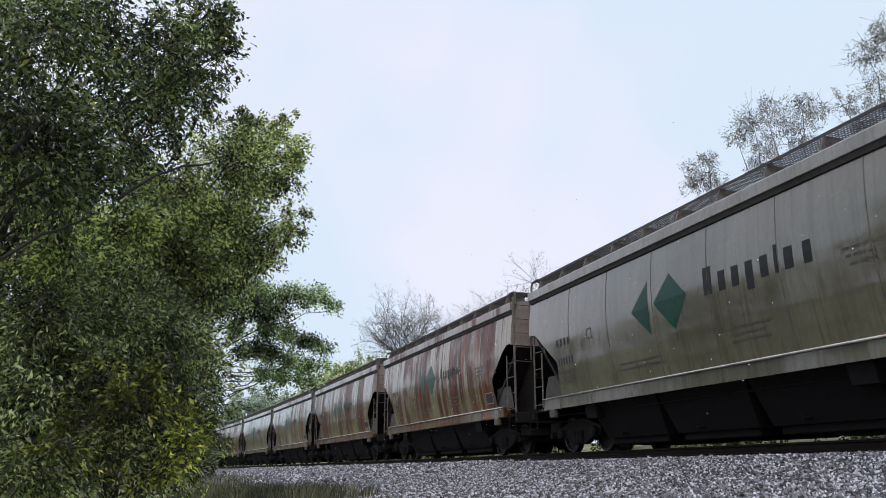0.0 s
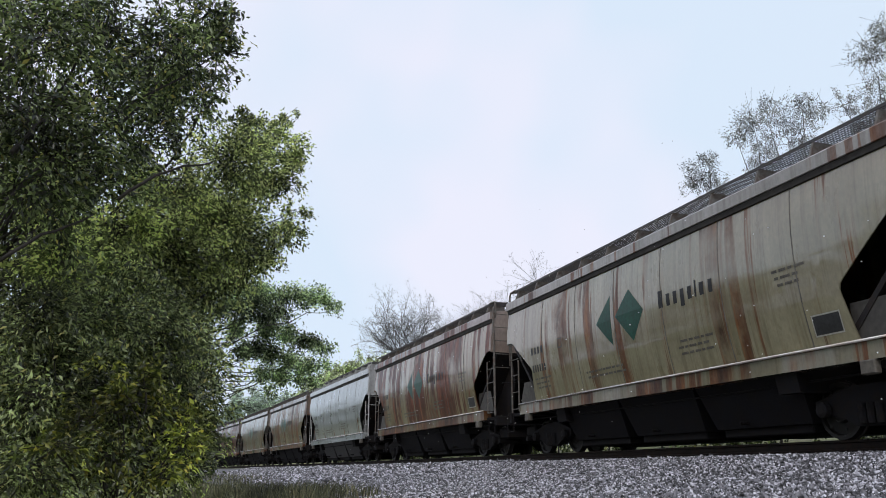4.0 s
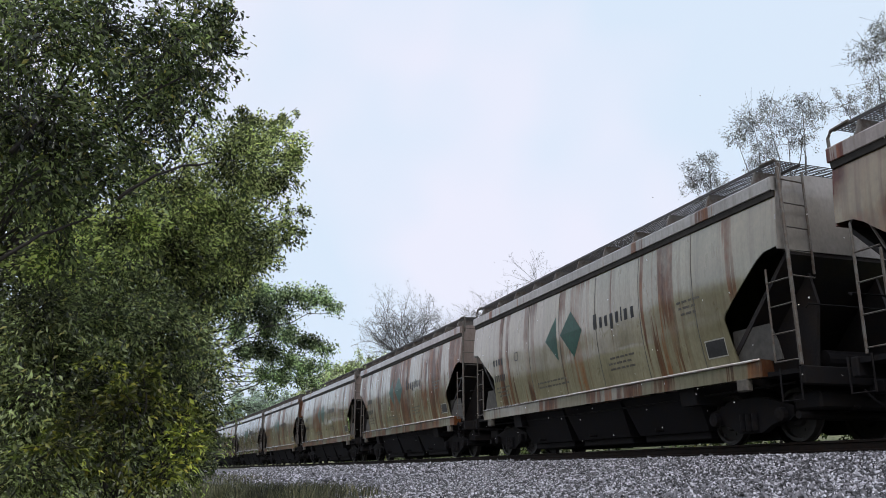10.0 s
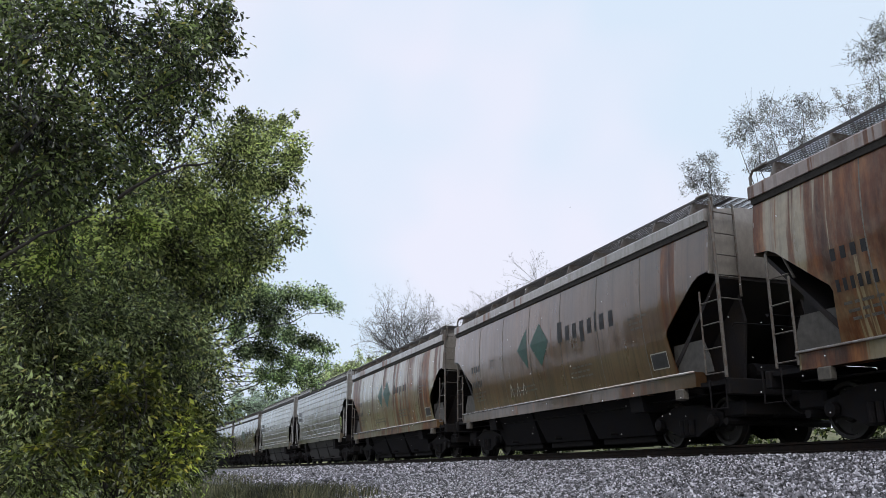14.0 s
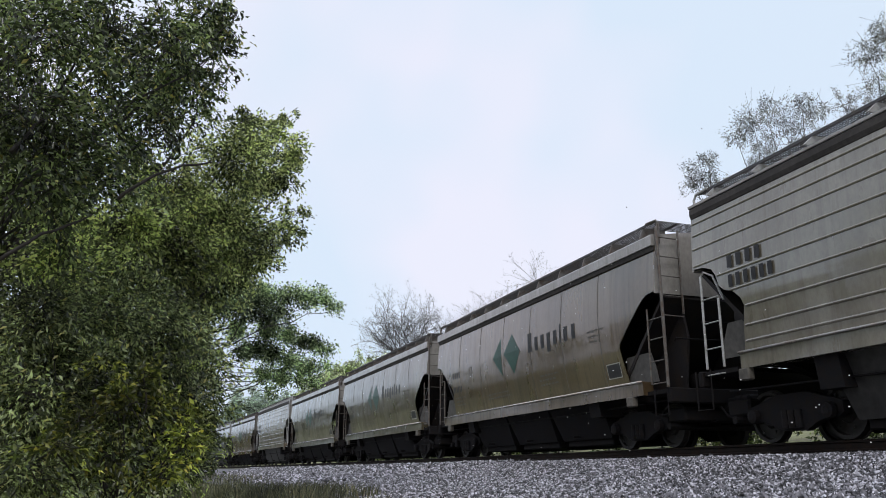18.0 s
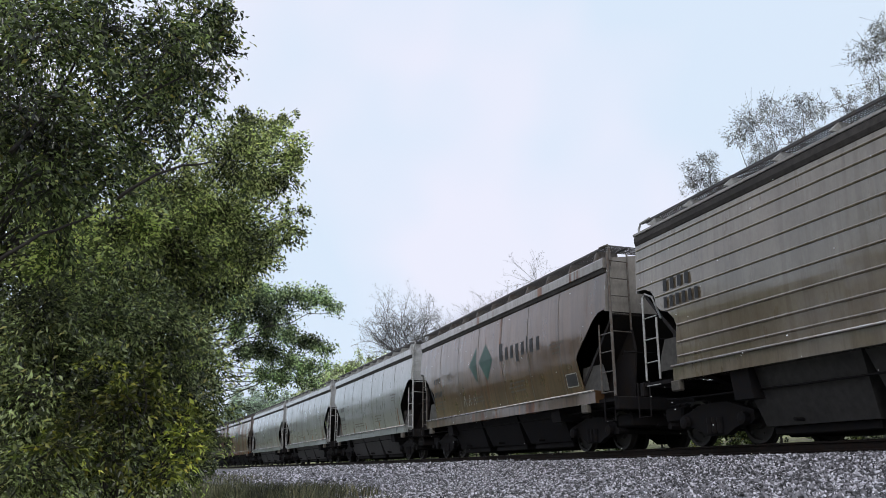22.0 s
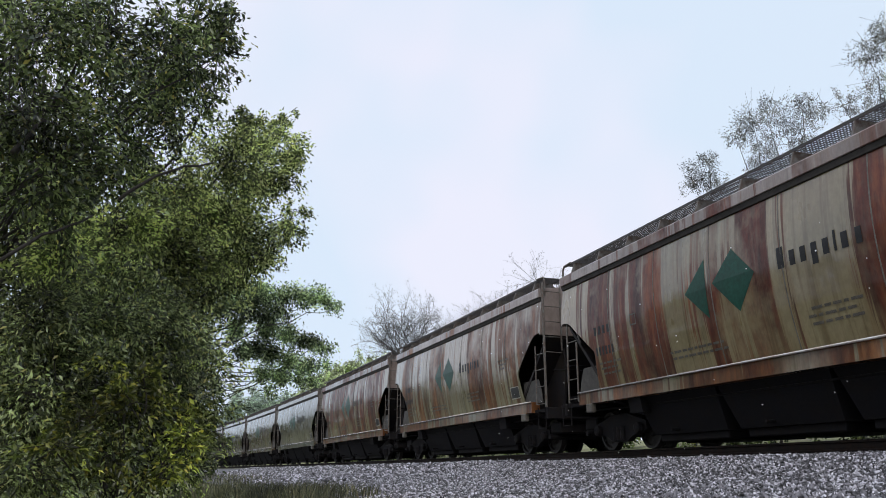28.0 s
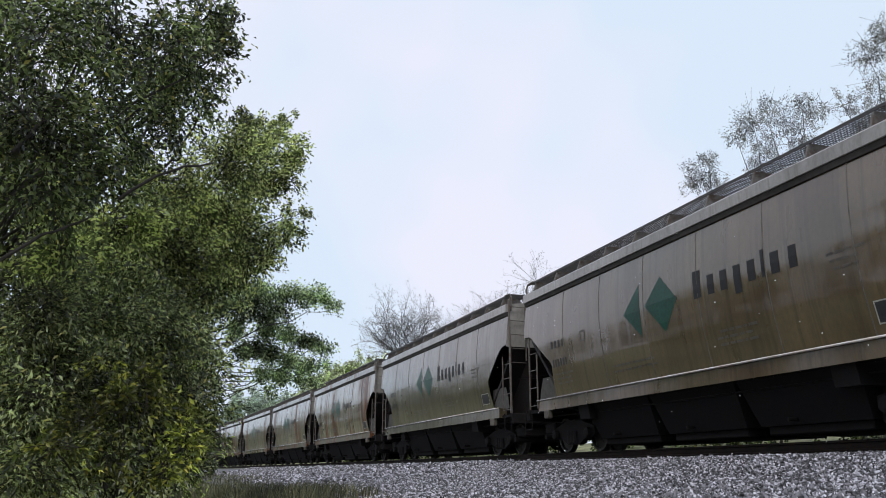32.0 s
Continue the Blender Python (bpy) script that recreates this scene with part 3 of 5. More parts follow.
        if e == 1:
            part("brake_wheel", Shape().lathe([(-0.02, 0.26), (0.0, 0.28), (0.02, 0.26), (0.0, 0.24), (-0.02, 0.26)], "y", 20, (0.55, HALF + 0.12, base + 1.0)).tube([(0.3, HALF + 0.12, base + 1.0), (0.8, HALF + 0.12, base + 1.0)], 0.012).tube([(0.55, HALF + 0.12, base + 0.75), (0.55, HALF + 0.12, base + 1.25)], 0.012).tube([(0.55, HALF - 0.2, base + 1.0), (0.55, HALF + 0.12, base + 1.0)], 0.03), GALV, car)
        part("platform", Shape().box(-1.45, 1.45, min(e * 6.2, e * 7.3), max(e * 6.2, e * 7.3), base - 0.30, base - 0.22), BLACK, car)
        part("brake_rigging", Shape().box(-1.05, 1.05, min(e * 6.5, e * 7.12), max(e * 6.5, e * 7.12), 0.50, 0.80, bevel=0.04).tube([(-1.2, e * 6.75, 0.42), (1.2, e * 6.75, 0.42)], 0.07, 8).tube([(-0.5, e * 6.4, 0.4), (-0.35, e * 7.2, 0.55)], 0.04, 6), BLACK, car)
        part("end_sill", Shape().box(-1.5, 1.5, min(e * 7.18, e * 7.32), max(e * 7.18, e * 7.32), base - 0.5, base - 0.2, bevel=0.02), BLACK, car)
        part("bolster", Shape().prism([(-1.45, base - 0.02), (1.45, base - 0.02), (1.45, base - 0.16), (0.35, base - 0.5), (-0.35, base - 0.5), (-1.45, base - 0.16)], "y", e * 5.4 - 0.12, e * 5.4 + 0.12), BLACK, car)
        part("coupler", Shape().box(-0.13, 0.13, min(e * 7.2, e * 7.62), max(e * 7.2, e * 7.62), 0.74, 0.98, bevel=0.03).box(-0.2, 0.2, min(e * 7.55, e * 7.82), max(e * 7.55, e * 7.82), 0.72, 1.0, bevel=0.05), BLACK, car)
        part("brake_hose", Shape().tube([(0.3 * e, e * 7.3, 0.8), (0.32 * e, e * 7.5, 0.62), (0.3 * e, e * 7.7, 0.5), (0.2 * e, e * 7.8, 0.52)], 0.022, 6), BLACK, car)
        truck(car, e * 5.4, e)
        for sign in (-1, 1):
            xo = sign * 1.56
            foot, head = e * (HALF - 0.42), base + 0.62
            part("gusset", Shape().prism([(e * (HALF - 1.62), base - 0.02), (foot, base - 0.02), (e * (HALF - 0.50), base + 0.30), (e * (HALF - 0.66), head), (e * (HALF - 1.62), head)], "x", sign * 1.335, sign * 1.355), GUSSET, car, "dusty grey gusset plate")
            leading = (e == -1) == (sign == -1)
            if leading:
                # tall corner post with side rungs below and end rungs above
                post = part("corner_post", Shape().tube([(sign * 1.42, e * (HALF + 0.02), rz + 0.24), (xo, e * (HALF + 0.16), rz + 0.1), (xo, e * (HALF + 0.18), eave - 0.6), (xo, e * (HALF + 0.2), base - 0.2)], 0.034, 6), DARKBAR, car)
                inner = part("ladder_rail", Shape().tube([(sign * 1.0, e * (HALF + 0.12), rz + 0.1), (sign * 1.0, e * (HALF + 0.12), 2.7)], 0.024, 6), DARKBAR, car)
                for k in range(5):
                    z = eave + 0.16 - 0.42 * k
                    part("rung", Shape().tube([(xo, e * (HALF + 0.17), z), (sign * 1.0, e * (HALF + 0.12), z)], 0.014, 6), DARKBAR, inner)
                low_rail = part("ladder_rail", Shape().tube([(xo, e * (HALF - 0.38), 2.85), (xo, e * (HALF - 0.38), base - 0.1)], 0.02, 6), DARKBAR, car)
                for z in (2.6, 2.18, 1.72, 1.26):
                    part("rung", Shape().tube([(xo, e * (HALF - 0.38), z), (xo, e * (HALF + 0.2), z)], 0.014, 6), DARKBAR, low_rail)
            else:
                # short ladder with a bowed top at the other corner
                lad = part("ladder", Shape().tube([(xo, e * (HALF - 0.22), base - 0.2), (xo, e * (HALF - 0.24), 3.12), (xo - sign * 0.02, e * (HALF - 0.32), 3.2), (xo - sign * 0.08, e * (HALF - 0.5), 3.1), (xo - sign * 0.12, e * (HALF - 0.72), 2.6)], 0.024, 6)
                           .tube([(xo, e * (HALF - 0.72), base - 0.2), (xo, e * (HALF - 0.72), 2.62)], 0.024, 6), DARKBAR, car)
                for z in (2.66, 2.2, 1.72, 1.24):
                    part("rung", Shape().tube([(xo, e * (HALF - 0.22), z), (xo, e * (HALF - 0.72), z)], 0.014, 6), DARKBAR, lad)
            st = part("step", Shape().tube([(xo, e * (HALF + 0.15), base - 0.2), (xo, e * (HALF + 0.15), 0.62), (xo, e * (HALF - 0.3), 0.62), (xo, e * (HALF - 0.3), base - 0.2)], 0.018, 6), BLACK, car, "sill step of bent bar")
        part("grab_rail", Shape().tube([(-1.3, e * 7.3, base + 0.75), (-1.3, e * 7.36, base + 0.8), (1.3, e * 7.36, base + 0.8), (1.3, e * 7.3, base + 0.75)], 0.016, 6), BLACK, car)
    # discharge bays and underframe
    part("centre_sill", Shape().box(-0.18, 0.18, -7.3, 7.3, 0.72, 1.1), BLACK, car)
    for y in (-2.85, 0.0, 2.85):
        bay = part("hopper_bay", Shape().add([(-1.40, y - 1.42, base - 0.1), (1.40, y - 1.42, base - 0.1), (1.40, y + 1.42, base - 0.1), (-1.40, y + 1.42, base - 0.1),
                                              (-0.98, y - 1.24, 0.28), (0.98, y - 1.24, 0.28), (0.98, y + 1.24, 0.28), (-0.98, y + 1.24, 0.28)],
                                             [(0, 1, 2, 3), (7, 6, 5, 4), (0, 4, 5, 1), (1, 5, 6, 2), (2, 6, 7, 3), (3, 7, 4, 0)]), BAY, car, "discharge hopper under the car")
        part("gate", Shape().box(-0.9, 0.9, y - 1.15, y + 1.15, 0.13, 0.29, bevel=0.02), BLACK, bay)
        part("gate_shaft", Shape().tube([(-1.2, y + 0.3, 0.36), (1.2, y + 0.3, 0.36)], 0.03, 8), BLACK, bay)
    for y in (-4.1, 4.1):
        part("cross_bearer", Shape().prism([(-1.5, base - 0.05), (1.5, base - 0.05), (1.4, 0.75), (-1.4, 0.75)], "y", y - 0.25, y + 0.25), BLACK, car)
    part("brake_pipe", Shape().tube([(-1.2, -6.8, 0.95), (-1.25, -3, 0.9), (-1.25, 3, 0.9), (-1.2, 6.8, 0.95)], 0.02, 5), BLACK, car)
    for y in (-5.9, 5.9):
        part("jacking_pad", Shape().box(-1.585, -1.45, y - 0.14, y + 0.14, base - 0.5, base - 0.29, bevel=0.02), SEAM, car)
    return car

PAINT0 = paint_mat("car_paint", (0.40, 0.38, 0.32), (0.26, 0.22, 0.16), 0.3, 0.4, 0)
TRIM0 = paint_mat("car_trim_paint", (0.40, 0.38, 0.32), (0.26, 0.22, 0.16), 0.2, 0.4, 0)
LIP = steel_mat("bare_worn_metal", (0.78, 0.76, 0.73), 0.22, 0.55, (0.62, 0.52, 0.44), 3)
# Dark brown that carries the shade under the roof edge.
SOFFIT = plain_mat("eave_shade_soffit", (0.055, 0.048, 0.044), 0.8, 0, 10, 0.4, 0.1)
SEAM = plain_mat("grimy_weld_seam", (0.135, 0.12, 0.10), 0.6, 0, 10, 0.4, 0.1)
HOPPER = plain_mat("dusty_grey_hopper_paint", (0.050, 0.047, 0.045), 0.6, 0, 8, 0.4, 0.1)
GUSSET = plain_mat("dusty_gusset_paint", (0.085, 0.078, 0.07), 0.6, 0, 8, 0.4, 0.1)
PATCH = plain_mat("orange_rust_strip", (0.20, 0.085, 0.03), 0.7, 0, 14, 0.5, 0.2)
PLACARD = plain_mat("dark_placard", (0.035, 0.035, 0.038), 0.5, 0, 20, 0.4, 0.05)

curved_car = hopper_car("covered_hopper", "weathered covered hopper car rolling along the track", CURVED, CURVED_CUT, 4.155, ())
ribbed_car = hopper_car("covered_hopper", "pale ribbed covered hopper car rolling along the track", UPRIGHT, RIBBED_CUT, 4.50, (1.73, 2.00, 2.34, 2.695, 3.04, 3.37, 3.71, 3.99, 4.235))

DIAMOND = decal(CURVED, -1, [(0.89, 2.90), (0.29, 3.42), (-0.27, 2.86), (0.24, 2.26)]).mesh("diamond")
ARROW = decal(CURVED, -1, [(1.76, 2.86), (1.10, 3.42), (1.10, 2.28)]).mesh("diamond_half")


def block(y0, y1, z0, z1, wall=0.0, lift=0.006, profile=CURVED):
    """A plain bar, or a thin square ring when wall is given, on the curved side."""
    if not wall:
        return decal(profile, -1, [(y0, z0), (y1, z0), (y1, z1), (y0, z1)], lift)

    def loop(e):
        a, b, d, f = y0 + e, y1 - e, z0 + e, z1 - e
        return [(-side_x(profile, z) - lift, y, z) for y, z in ((a, d), (b, d), (b, f), (a, f))]

    return Shape().add(loop(0.0) + loop(wall), [(i, (i + 1) % 4, 4 + (i + 1) % 4, 4 + i) for i in range(4)])


# the maker's word as plain bars: (start, width, foot, head)
LETTERS = ((-1.14, 0.40, 2.72, 3.25), (-1.52, 0.32, 2.72, 3.09), (-1.90, 0.32, 2.72, 3.09), (-2.28, 0.32, 2.58, 3.09),
           (-2.66, 0.32, 2.72, 3.09), (-2.86, 0.13, 2.72, 3.20), (-3.26, 0.34, 2.72, 3.09), (-3.66, 0.30, 2.72, 3.09))
BIGWORD = [block(a + 0.21 * w, a + 0.79 * w, lo, hi).mesh("word_shape") for a, w, lo, hi in LETTERS]
WORD = [block(-0.80 + (a + 0.21 * w + 0.74) * 0.64, -0.80 + (a + 0.79 * w + 0.74) * 0.64, 2.76 + (lo - 2.72) * 0.68, 2.76 + (hi - 2.72) * 0.68).mesh("word_shape") for a, w, lo, hi in LETTERS]
MARKS = []
for z, n, step in ((2.62, 4, 0.2), (2.14, 6, 0.144)):
    MARKS += [block(5.46 - step * (k + 0.50), 5.46 - step * k, z, z + 0.19).mesh("mark_bar") for k in range(n)]
BIGMARKS = [block(6.06 - 0.25 * k - 0.13, 6.06 - 0.25 * k, 3.10, 3.33, 0.0, 0.03, UPRIGHT).mesh("mark_bar") for k in range(4)]
BIGMARKS += [block(6.06 - 0.21 * k - 0.11, 6.06 - 0.21 * k, 2.74, 2.97, 0.0, 0.03, UPRIGHT).mesh("mark_bar") for k in range(6)]
LINES = []
for k, (y0, y1, z, rows) in enumerate(((5.4, 4.4, 1.93, 3), (2.6, 0.7, 1.80, 2), (-1.3, -2.5, 1.98, 3), (-4.2, -4.95, 2.72, 3))):
    text = Shape()
    for j in range(rows):
        y, n = y0 - 0.05 * ((k + j) % 3), 0
        while y > y1 + 0.12 + 0.1 * ((k + j) % 2):
            wide = (0.16, 0.09, 0.22, 0.13)[(n + k + 2 * j) % 4]
            dash = block(y - wide, y, z - 0.12 * j, z - 0.12 * j + 0.045)
            text.add(dash.v, dash.f)
            y, n = y - wide - 0.05, n + 1
    LINES.append(text.mesh("stencil_text"))
BOX = block(3.6, 3.85, 2.6, 2.85, 0.03).mesh("stencil_box")
CARD = block(-5.42, -4.88, 1.58, 1.87).mesh("placard")
CARDRIM = block(-5.445, -4.855, 1.555, 1.895, 0.022).mesh("placard_rim")
SCRAWL = [decal(CURVED, -1, [(2.6 - 0.22 * k, 1.62), (2.57 - 0.22 * k, 1.62), (2.45 - 0.22 * k + 0.2 * (k % 2), 1.98 - 0.05 * (k % 3)), (2.48 - 0.22 * k + 0.2 * (k % 2), 1.98 - 0.05 * (k % 3))]).mesh("scrawl_stroke") for k in range(6)]
STRIPS = [block(y, y + 0.10, 1.37, hi).mesh("rust_strip") for y, hi in ((-5.1, 2.15), (-2.0, 1.75), (0.4, 1.78), (2.9, 1.7), (5.75, 2.0))]

# body colours (paint, dust) and the order of the cars as they pass
STONEGREY = ((0.170, 0.146, 0.110), (0.108, 0.089, 0.064))
PEARL = ((0.225, 0.203, 0.160), (0.150, 0.132, 0.098))
UMBER = ((0.205, 0.166, 0.118), (0.136, 0.105, 0.070))
SILVER = ((0.150, 0.136, 0.100), (0.098, 0.085, 0.060))
AMBER = ((0.128, 0.088, 0.047), (0.082, 0.054, 0.028))
TAN, OLIVE, GREY, PALE, BROWN, CREAM = (
    ((0.270, 0.222, 0.130), (0.178, 0.138, 0.074)), ((0.128, 0.108, 0.070), (0.080, 0.064, 0.040)), ((0.30, 0.322, 0.322), (0.25, 0.268, 0.264)),
    ((0.265, 0.228, 0.165), (0.188, 0.156, 0.106)), ((0.122, 0.066, 0.030), (0.074, 0.039, 0.018)), ((0.278, 0.248, 0.168), (0.195, 0.168, 0.105)))
ORDER = [  # kind, colours, rust, streak, word decals, description
    ("c", SILVER, 0.05, 0.5, 2, "olive-grey covered hopper with green diamonds and a dark word"),
    ("c", TAN, 0.75, 0.7, 2, "tan covered hopper with heavy rust runs over its green diamond"),
    ("c", TAN, 0.70, 0.7, 2, "tan covered hopper streaked with broad red rust runs"),
    ("c", CREAM, 0.42, 0.5, 2, "cream covered hopper with light rust streaks and green diamonds"),
    ("c", CREAM, 0.35, 0.5, 2, "cream covered hopper with green diamonds and faint rust"),
    ("c", TAN, 0.70, 0.6, 2, "tan covered hopper with deep red rust bands"),
    ("c", GREY, 0.0, 0.12, 0, "clean pale grey covered hopper with vertical weld seams"),
    ("c", TAN, 0.62, 0.7, 2, "tan covered hopper rusted brown across its middle"),
    ("c", CREAM, 0.45, 0.6, 2, "cream covered hopper with brown rust runs beside its diamonds"),
    ("c", TAN, 0.95, 0.8, 2, "heavily rusted red-brown covered hopper with faded green diamonds"),
    ("c", CREAM, 0.30, 0.4, 2, "grey-cream covered hopper with a few thin rust streaks"),
    ("c", CREAM, 0.62, 0.6, 2, "cream covered hopper with dark red rust panels"),
    ("c", TAN, 0.55, 0.6, 2, "tan covered hopper with many narrow rust streaks"),
    ("c", TAN, 0.60, 0.7, 2, "tan covered hopper with brown run-down stains"),
    ("c", BROWN, 0.15, 0.7, 2, "dark brown-stained covered hopper with a pale scrawl"),
    ("c", TAN, 0.50, 0.6, 2, "tan covered hopper with rusty upper panels"),
    ("r", STONEGREY, 0.0, 0.25, 0, "pale ribbed covered hopper with long horizontal ribs"),
    ("r", PEARL, 0.0, 0.3, 0, "pale grey ribbed covered hopper with horizontal ribs"),
    ("c", AMBER, 0.05, 0.6, 2, "olive covered hopper with brown runs and green diamonds"),
    ("c", OLIVE, 0.05, 0.4, 2, "plain olive covered hopper with clear green diamonds"),
    ("c", SILVER, 0.05, 0.4, 2, "grey-olive covered hopper with clear green diamonds"),
    ("r", UMBER, 0.05, 0.4, 0, "dusty tan ribbed covered hopper"),
    ("c", BROWN, 0.12, 0.7, 2, "brown-stained covered hopper with dark green diamonds"),
    ("c", GREY, 0.0, 0.1, 0, "clean grey covered hopper with plain sides"),
    ("c", GREY, 0.0, 0.15, 0, "plain grey covered hopper with thin weld seams"),
    ("c", GREY, 0.03, 0.2, 0, "pale grey covered hopper, lightly dusty"),
    ("c", TAN, 0.65, 0.7, 2, "tan covered hopper with wide rust runs"),
    ("c", TAN, 0.72, 0.7, 2, "tan covered hopper with red-brown rust streaks over the word"),
    ("c", CREAM, 0.60, 0.7, 2, "cream covered hopper with many brown streaks"),
    ("c", TAN, 0.84, 0.6, 2, "tan covered hopper with dark rust on its upper side"),
    ("c", OLIVE, 0.05, 0.5, 2, "olive covered hopper with clear green diamonds"),
    ("c", AMBER, 0.05, 0.5, 2, "olive-tan covered hopper with green diamonds and dark word"),
    ("c", OLIVE, 0.05, 0.5, 2, "grey-olive covered hopper, lightly streaked"),
    ("c", PALE, 0.45, 0.5, 2, "pale covered hopper with pink-brown rust"),
    ("c", PALE, 0.40, 0.5, 2, "pale covered hopper with rust stains"),
    ("c", CREAM, 0.2, 0.5, 2, "cream covered hopper, lightly rusted"), ("c", TAN, 0.5, 0.5, 2, "tan covered hopper with rust streaks"),
    ("c", TAN, 0.4, 0.5, 2, "tan covered hopper with faint streaks")]
CARS = []


def repaint(ob, material, old):
    for o in ob.children_recursive:
        for slot in o.material_slots:
            if slot.material == old:
                slot.link = "OBJECT"
                slot.material = material


for i, (kind, (paint, dust), rust, streak, word, label) in enumerate(ORDER):
    proto = curved_car if kind == "c" else ribbed_car
    if not [c for c in CARS if c["proto"] == kind]:
        car = proto
    else:
        car = copy_thing(proto, Matrix())
    CARS.append({"proto": kind})
    CARS[-1]["ob"] = car
for i, (kind, (paint, dust), rust, streak, word, label) in enumerate(ORDER):
    car = CARS[i]["ob"]
    tagged(car, label, "freight car", "cars of the freight train")
    repaint(car, paint_mat("weathered_car_paint", paint, dust, rust, streak, i + 1.0, red=rust > 0.66, gloss=1.85 if kind == "r" or paint in (GREY[0], CREAM[0], PALE[0], SILVER[0]) else 1.56 if paint == BROWN[0] else 1.70), PAINT0)
    if paint == GREY[0]:
        edge_paint, edge_dust = (0.44, 0.45, 0.455), (0.36, 0.365, 0.365)
    elif rust > 0.5:
        edge_paint, edge_dust = (0.30, 0.255, 0.235), (0.20, 0.155, 0.135)
    else:
        edge_paint, edge_dust = (0.32, 0.305, 0.285), (0.22, 0.205, 0.185)
    repaint(car, paint_mat("dusty_trim_paint", edge_paint, edge_dust, 0.55 * rust, 0.35, i + 50.0, 0.45, red=rust > 0.66, gloss=1.5), TRIM0)
    if kind == "r" or paint == GREY[0]:
        repaint(car, PALEBAR, DARKBAR)
        repaint(car, PALEBAR, BRACE)
    sill = paint_mat("rusty_sill_paint", tuple(v * 0.7 for v in paint), dust, min(1.0, rust * 1.2 + 0.1 * (rust > 0.1)), streak, i + 90.0, 0.4)
    for o in car.children:
        if o.name.startswith("side_sill"):
            o.material_slots[0].link = "OBJECT"
            o.material_slots[0].material = sill if rust > 0.1 else o.material_slots[0].material
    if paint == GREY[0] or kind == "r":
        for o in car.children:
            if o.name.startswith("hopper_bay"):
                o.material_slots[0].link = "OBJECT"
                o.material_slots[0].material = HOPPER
    if kind == "c":
        if word:
            part("diamond", DIAMOND, GREEN, car, "green diamond emblem")
            part("half_diamond", ARROW, GREEN, car, "green half diamond emblem")
            for me in BIGWORD if paint in (OLIVE[0], BROWN[0], AMBER[0], SILVER[0]) else WORD:
                part("word_shape", me, INK, car)
            part("placard", CARD, PLACARD, car, "dark placard in a white frame")
            part("placard_rim", CARDRIM, WHITE, car)
        else:
            for me in STRIPS:
                part("rust_strip", me, PATCH, car, "orange rust strip along a seam")
        for me in LINES:
            tagged(part("stencil_text", me, FAINT, car), kind="stuff")
        part("stencil_box", BOX, FAINT, car)
    if i in (14, 22):
        for me in SCRAWL:
            part("scrawl_stroke", me, WHITE, car, "pale painted scrawl stroke")
    for me in MARKS if kind == "c" else BIGMARKS:
        part("mark_bar", me, INK, car)

# ------------------------------------------------------------------ trees and bushes
def leaf_cloud(rng, anchors, dirs, size, wide=0.42):
    """Folded leaves at the anchors, each on its own heading. Returns vertex and face arrays."""
    n = len(anchors)
    d = dirs + rng.normal(0, 0.75, (n, 3))
    d[:, 2] -= 0.45
    d /= np.linalg.norm(d, axis=1)[:, None]
    up = rng.normal(0, 0.8, (n, 3)) + np.array([0, 0, 1.0])
    side = np.cross(d, up)
    side /= np.linalg.norm(side, axis=1)[:, None] + 1e-9
    nor = np.cross(side, d)
    s = size * rng.uniform(0.6, 1.3, n)[:, None]
    a = anchors
    mid = a + d * s * 0.45
    fold = nor * s * 0.12
    v = np.stack([a, mid + side * s * wide + fold, a + d * s - fold * 0.6, mid - side * s * wide + fold], 1).reshape(-1, 3)
    k = 4 * np.arange(n)[:, None]
    f = np.concatenate([k + [0, 1, 2], k + [0, 2, 3]], 0)
    return v, f


def bough(sh, a, b, r0, r1, rng, sag=0.12, sides=6, steps=6):
    """A limb that bends a little on its way."""
    a, b = Vector(a), Vector(b)
    n = (b - a).length
    off = Vector((rng.normal(), rng.normal(), rng.normal() * 0.6 + 0.5)) * n * sag
    pts = [a.lerp(b, t) + off * (math.sin(math.pi * t) * 0.8) + Vector((rng.normal(), rng.normal(), rng.normal())) * n * 0.012 for t in [k / steps for k in range(steps + 1)]]
    pts[0], pts[-1] = a, b
    sh.tube(pts, [r0 + (r1 - r0) * k / steps for k in range(steps + 1)], sides)
    return pts


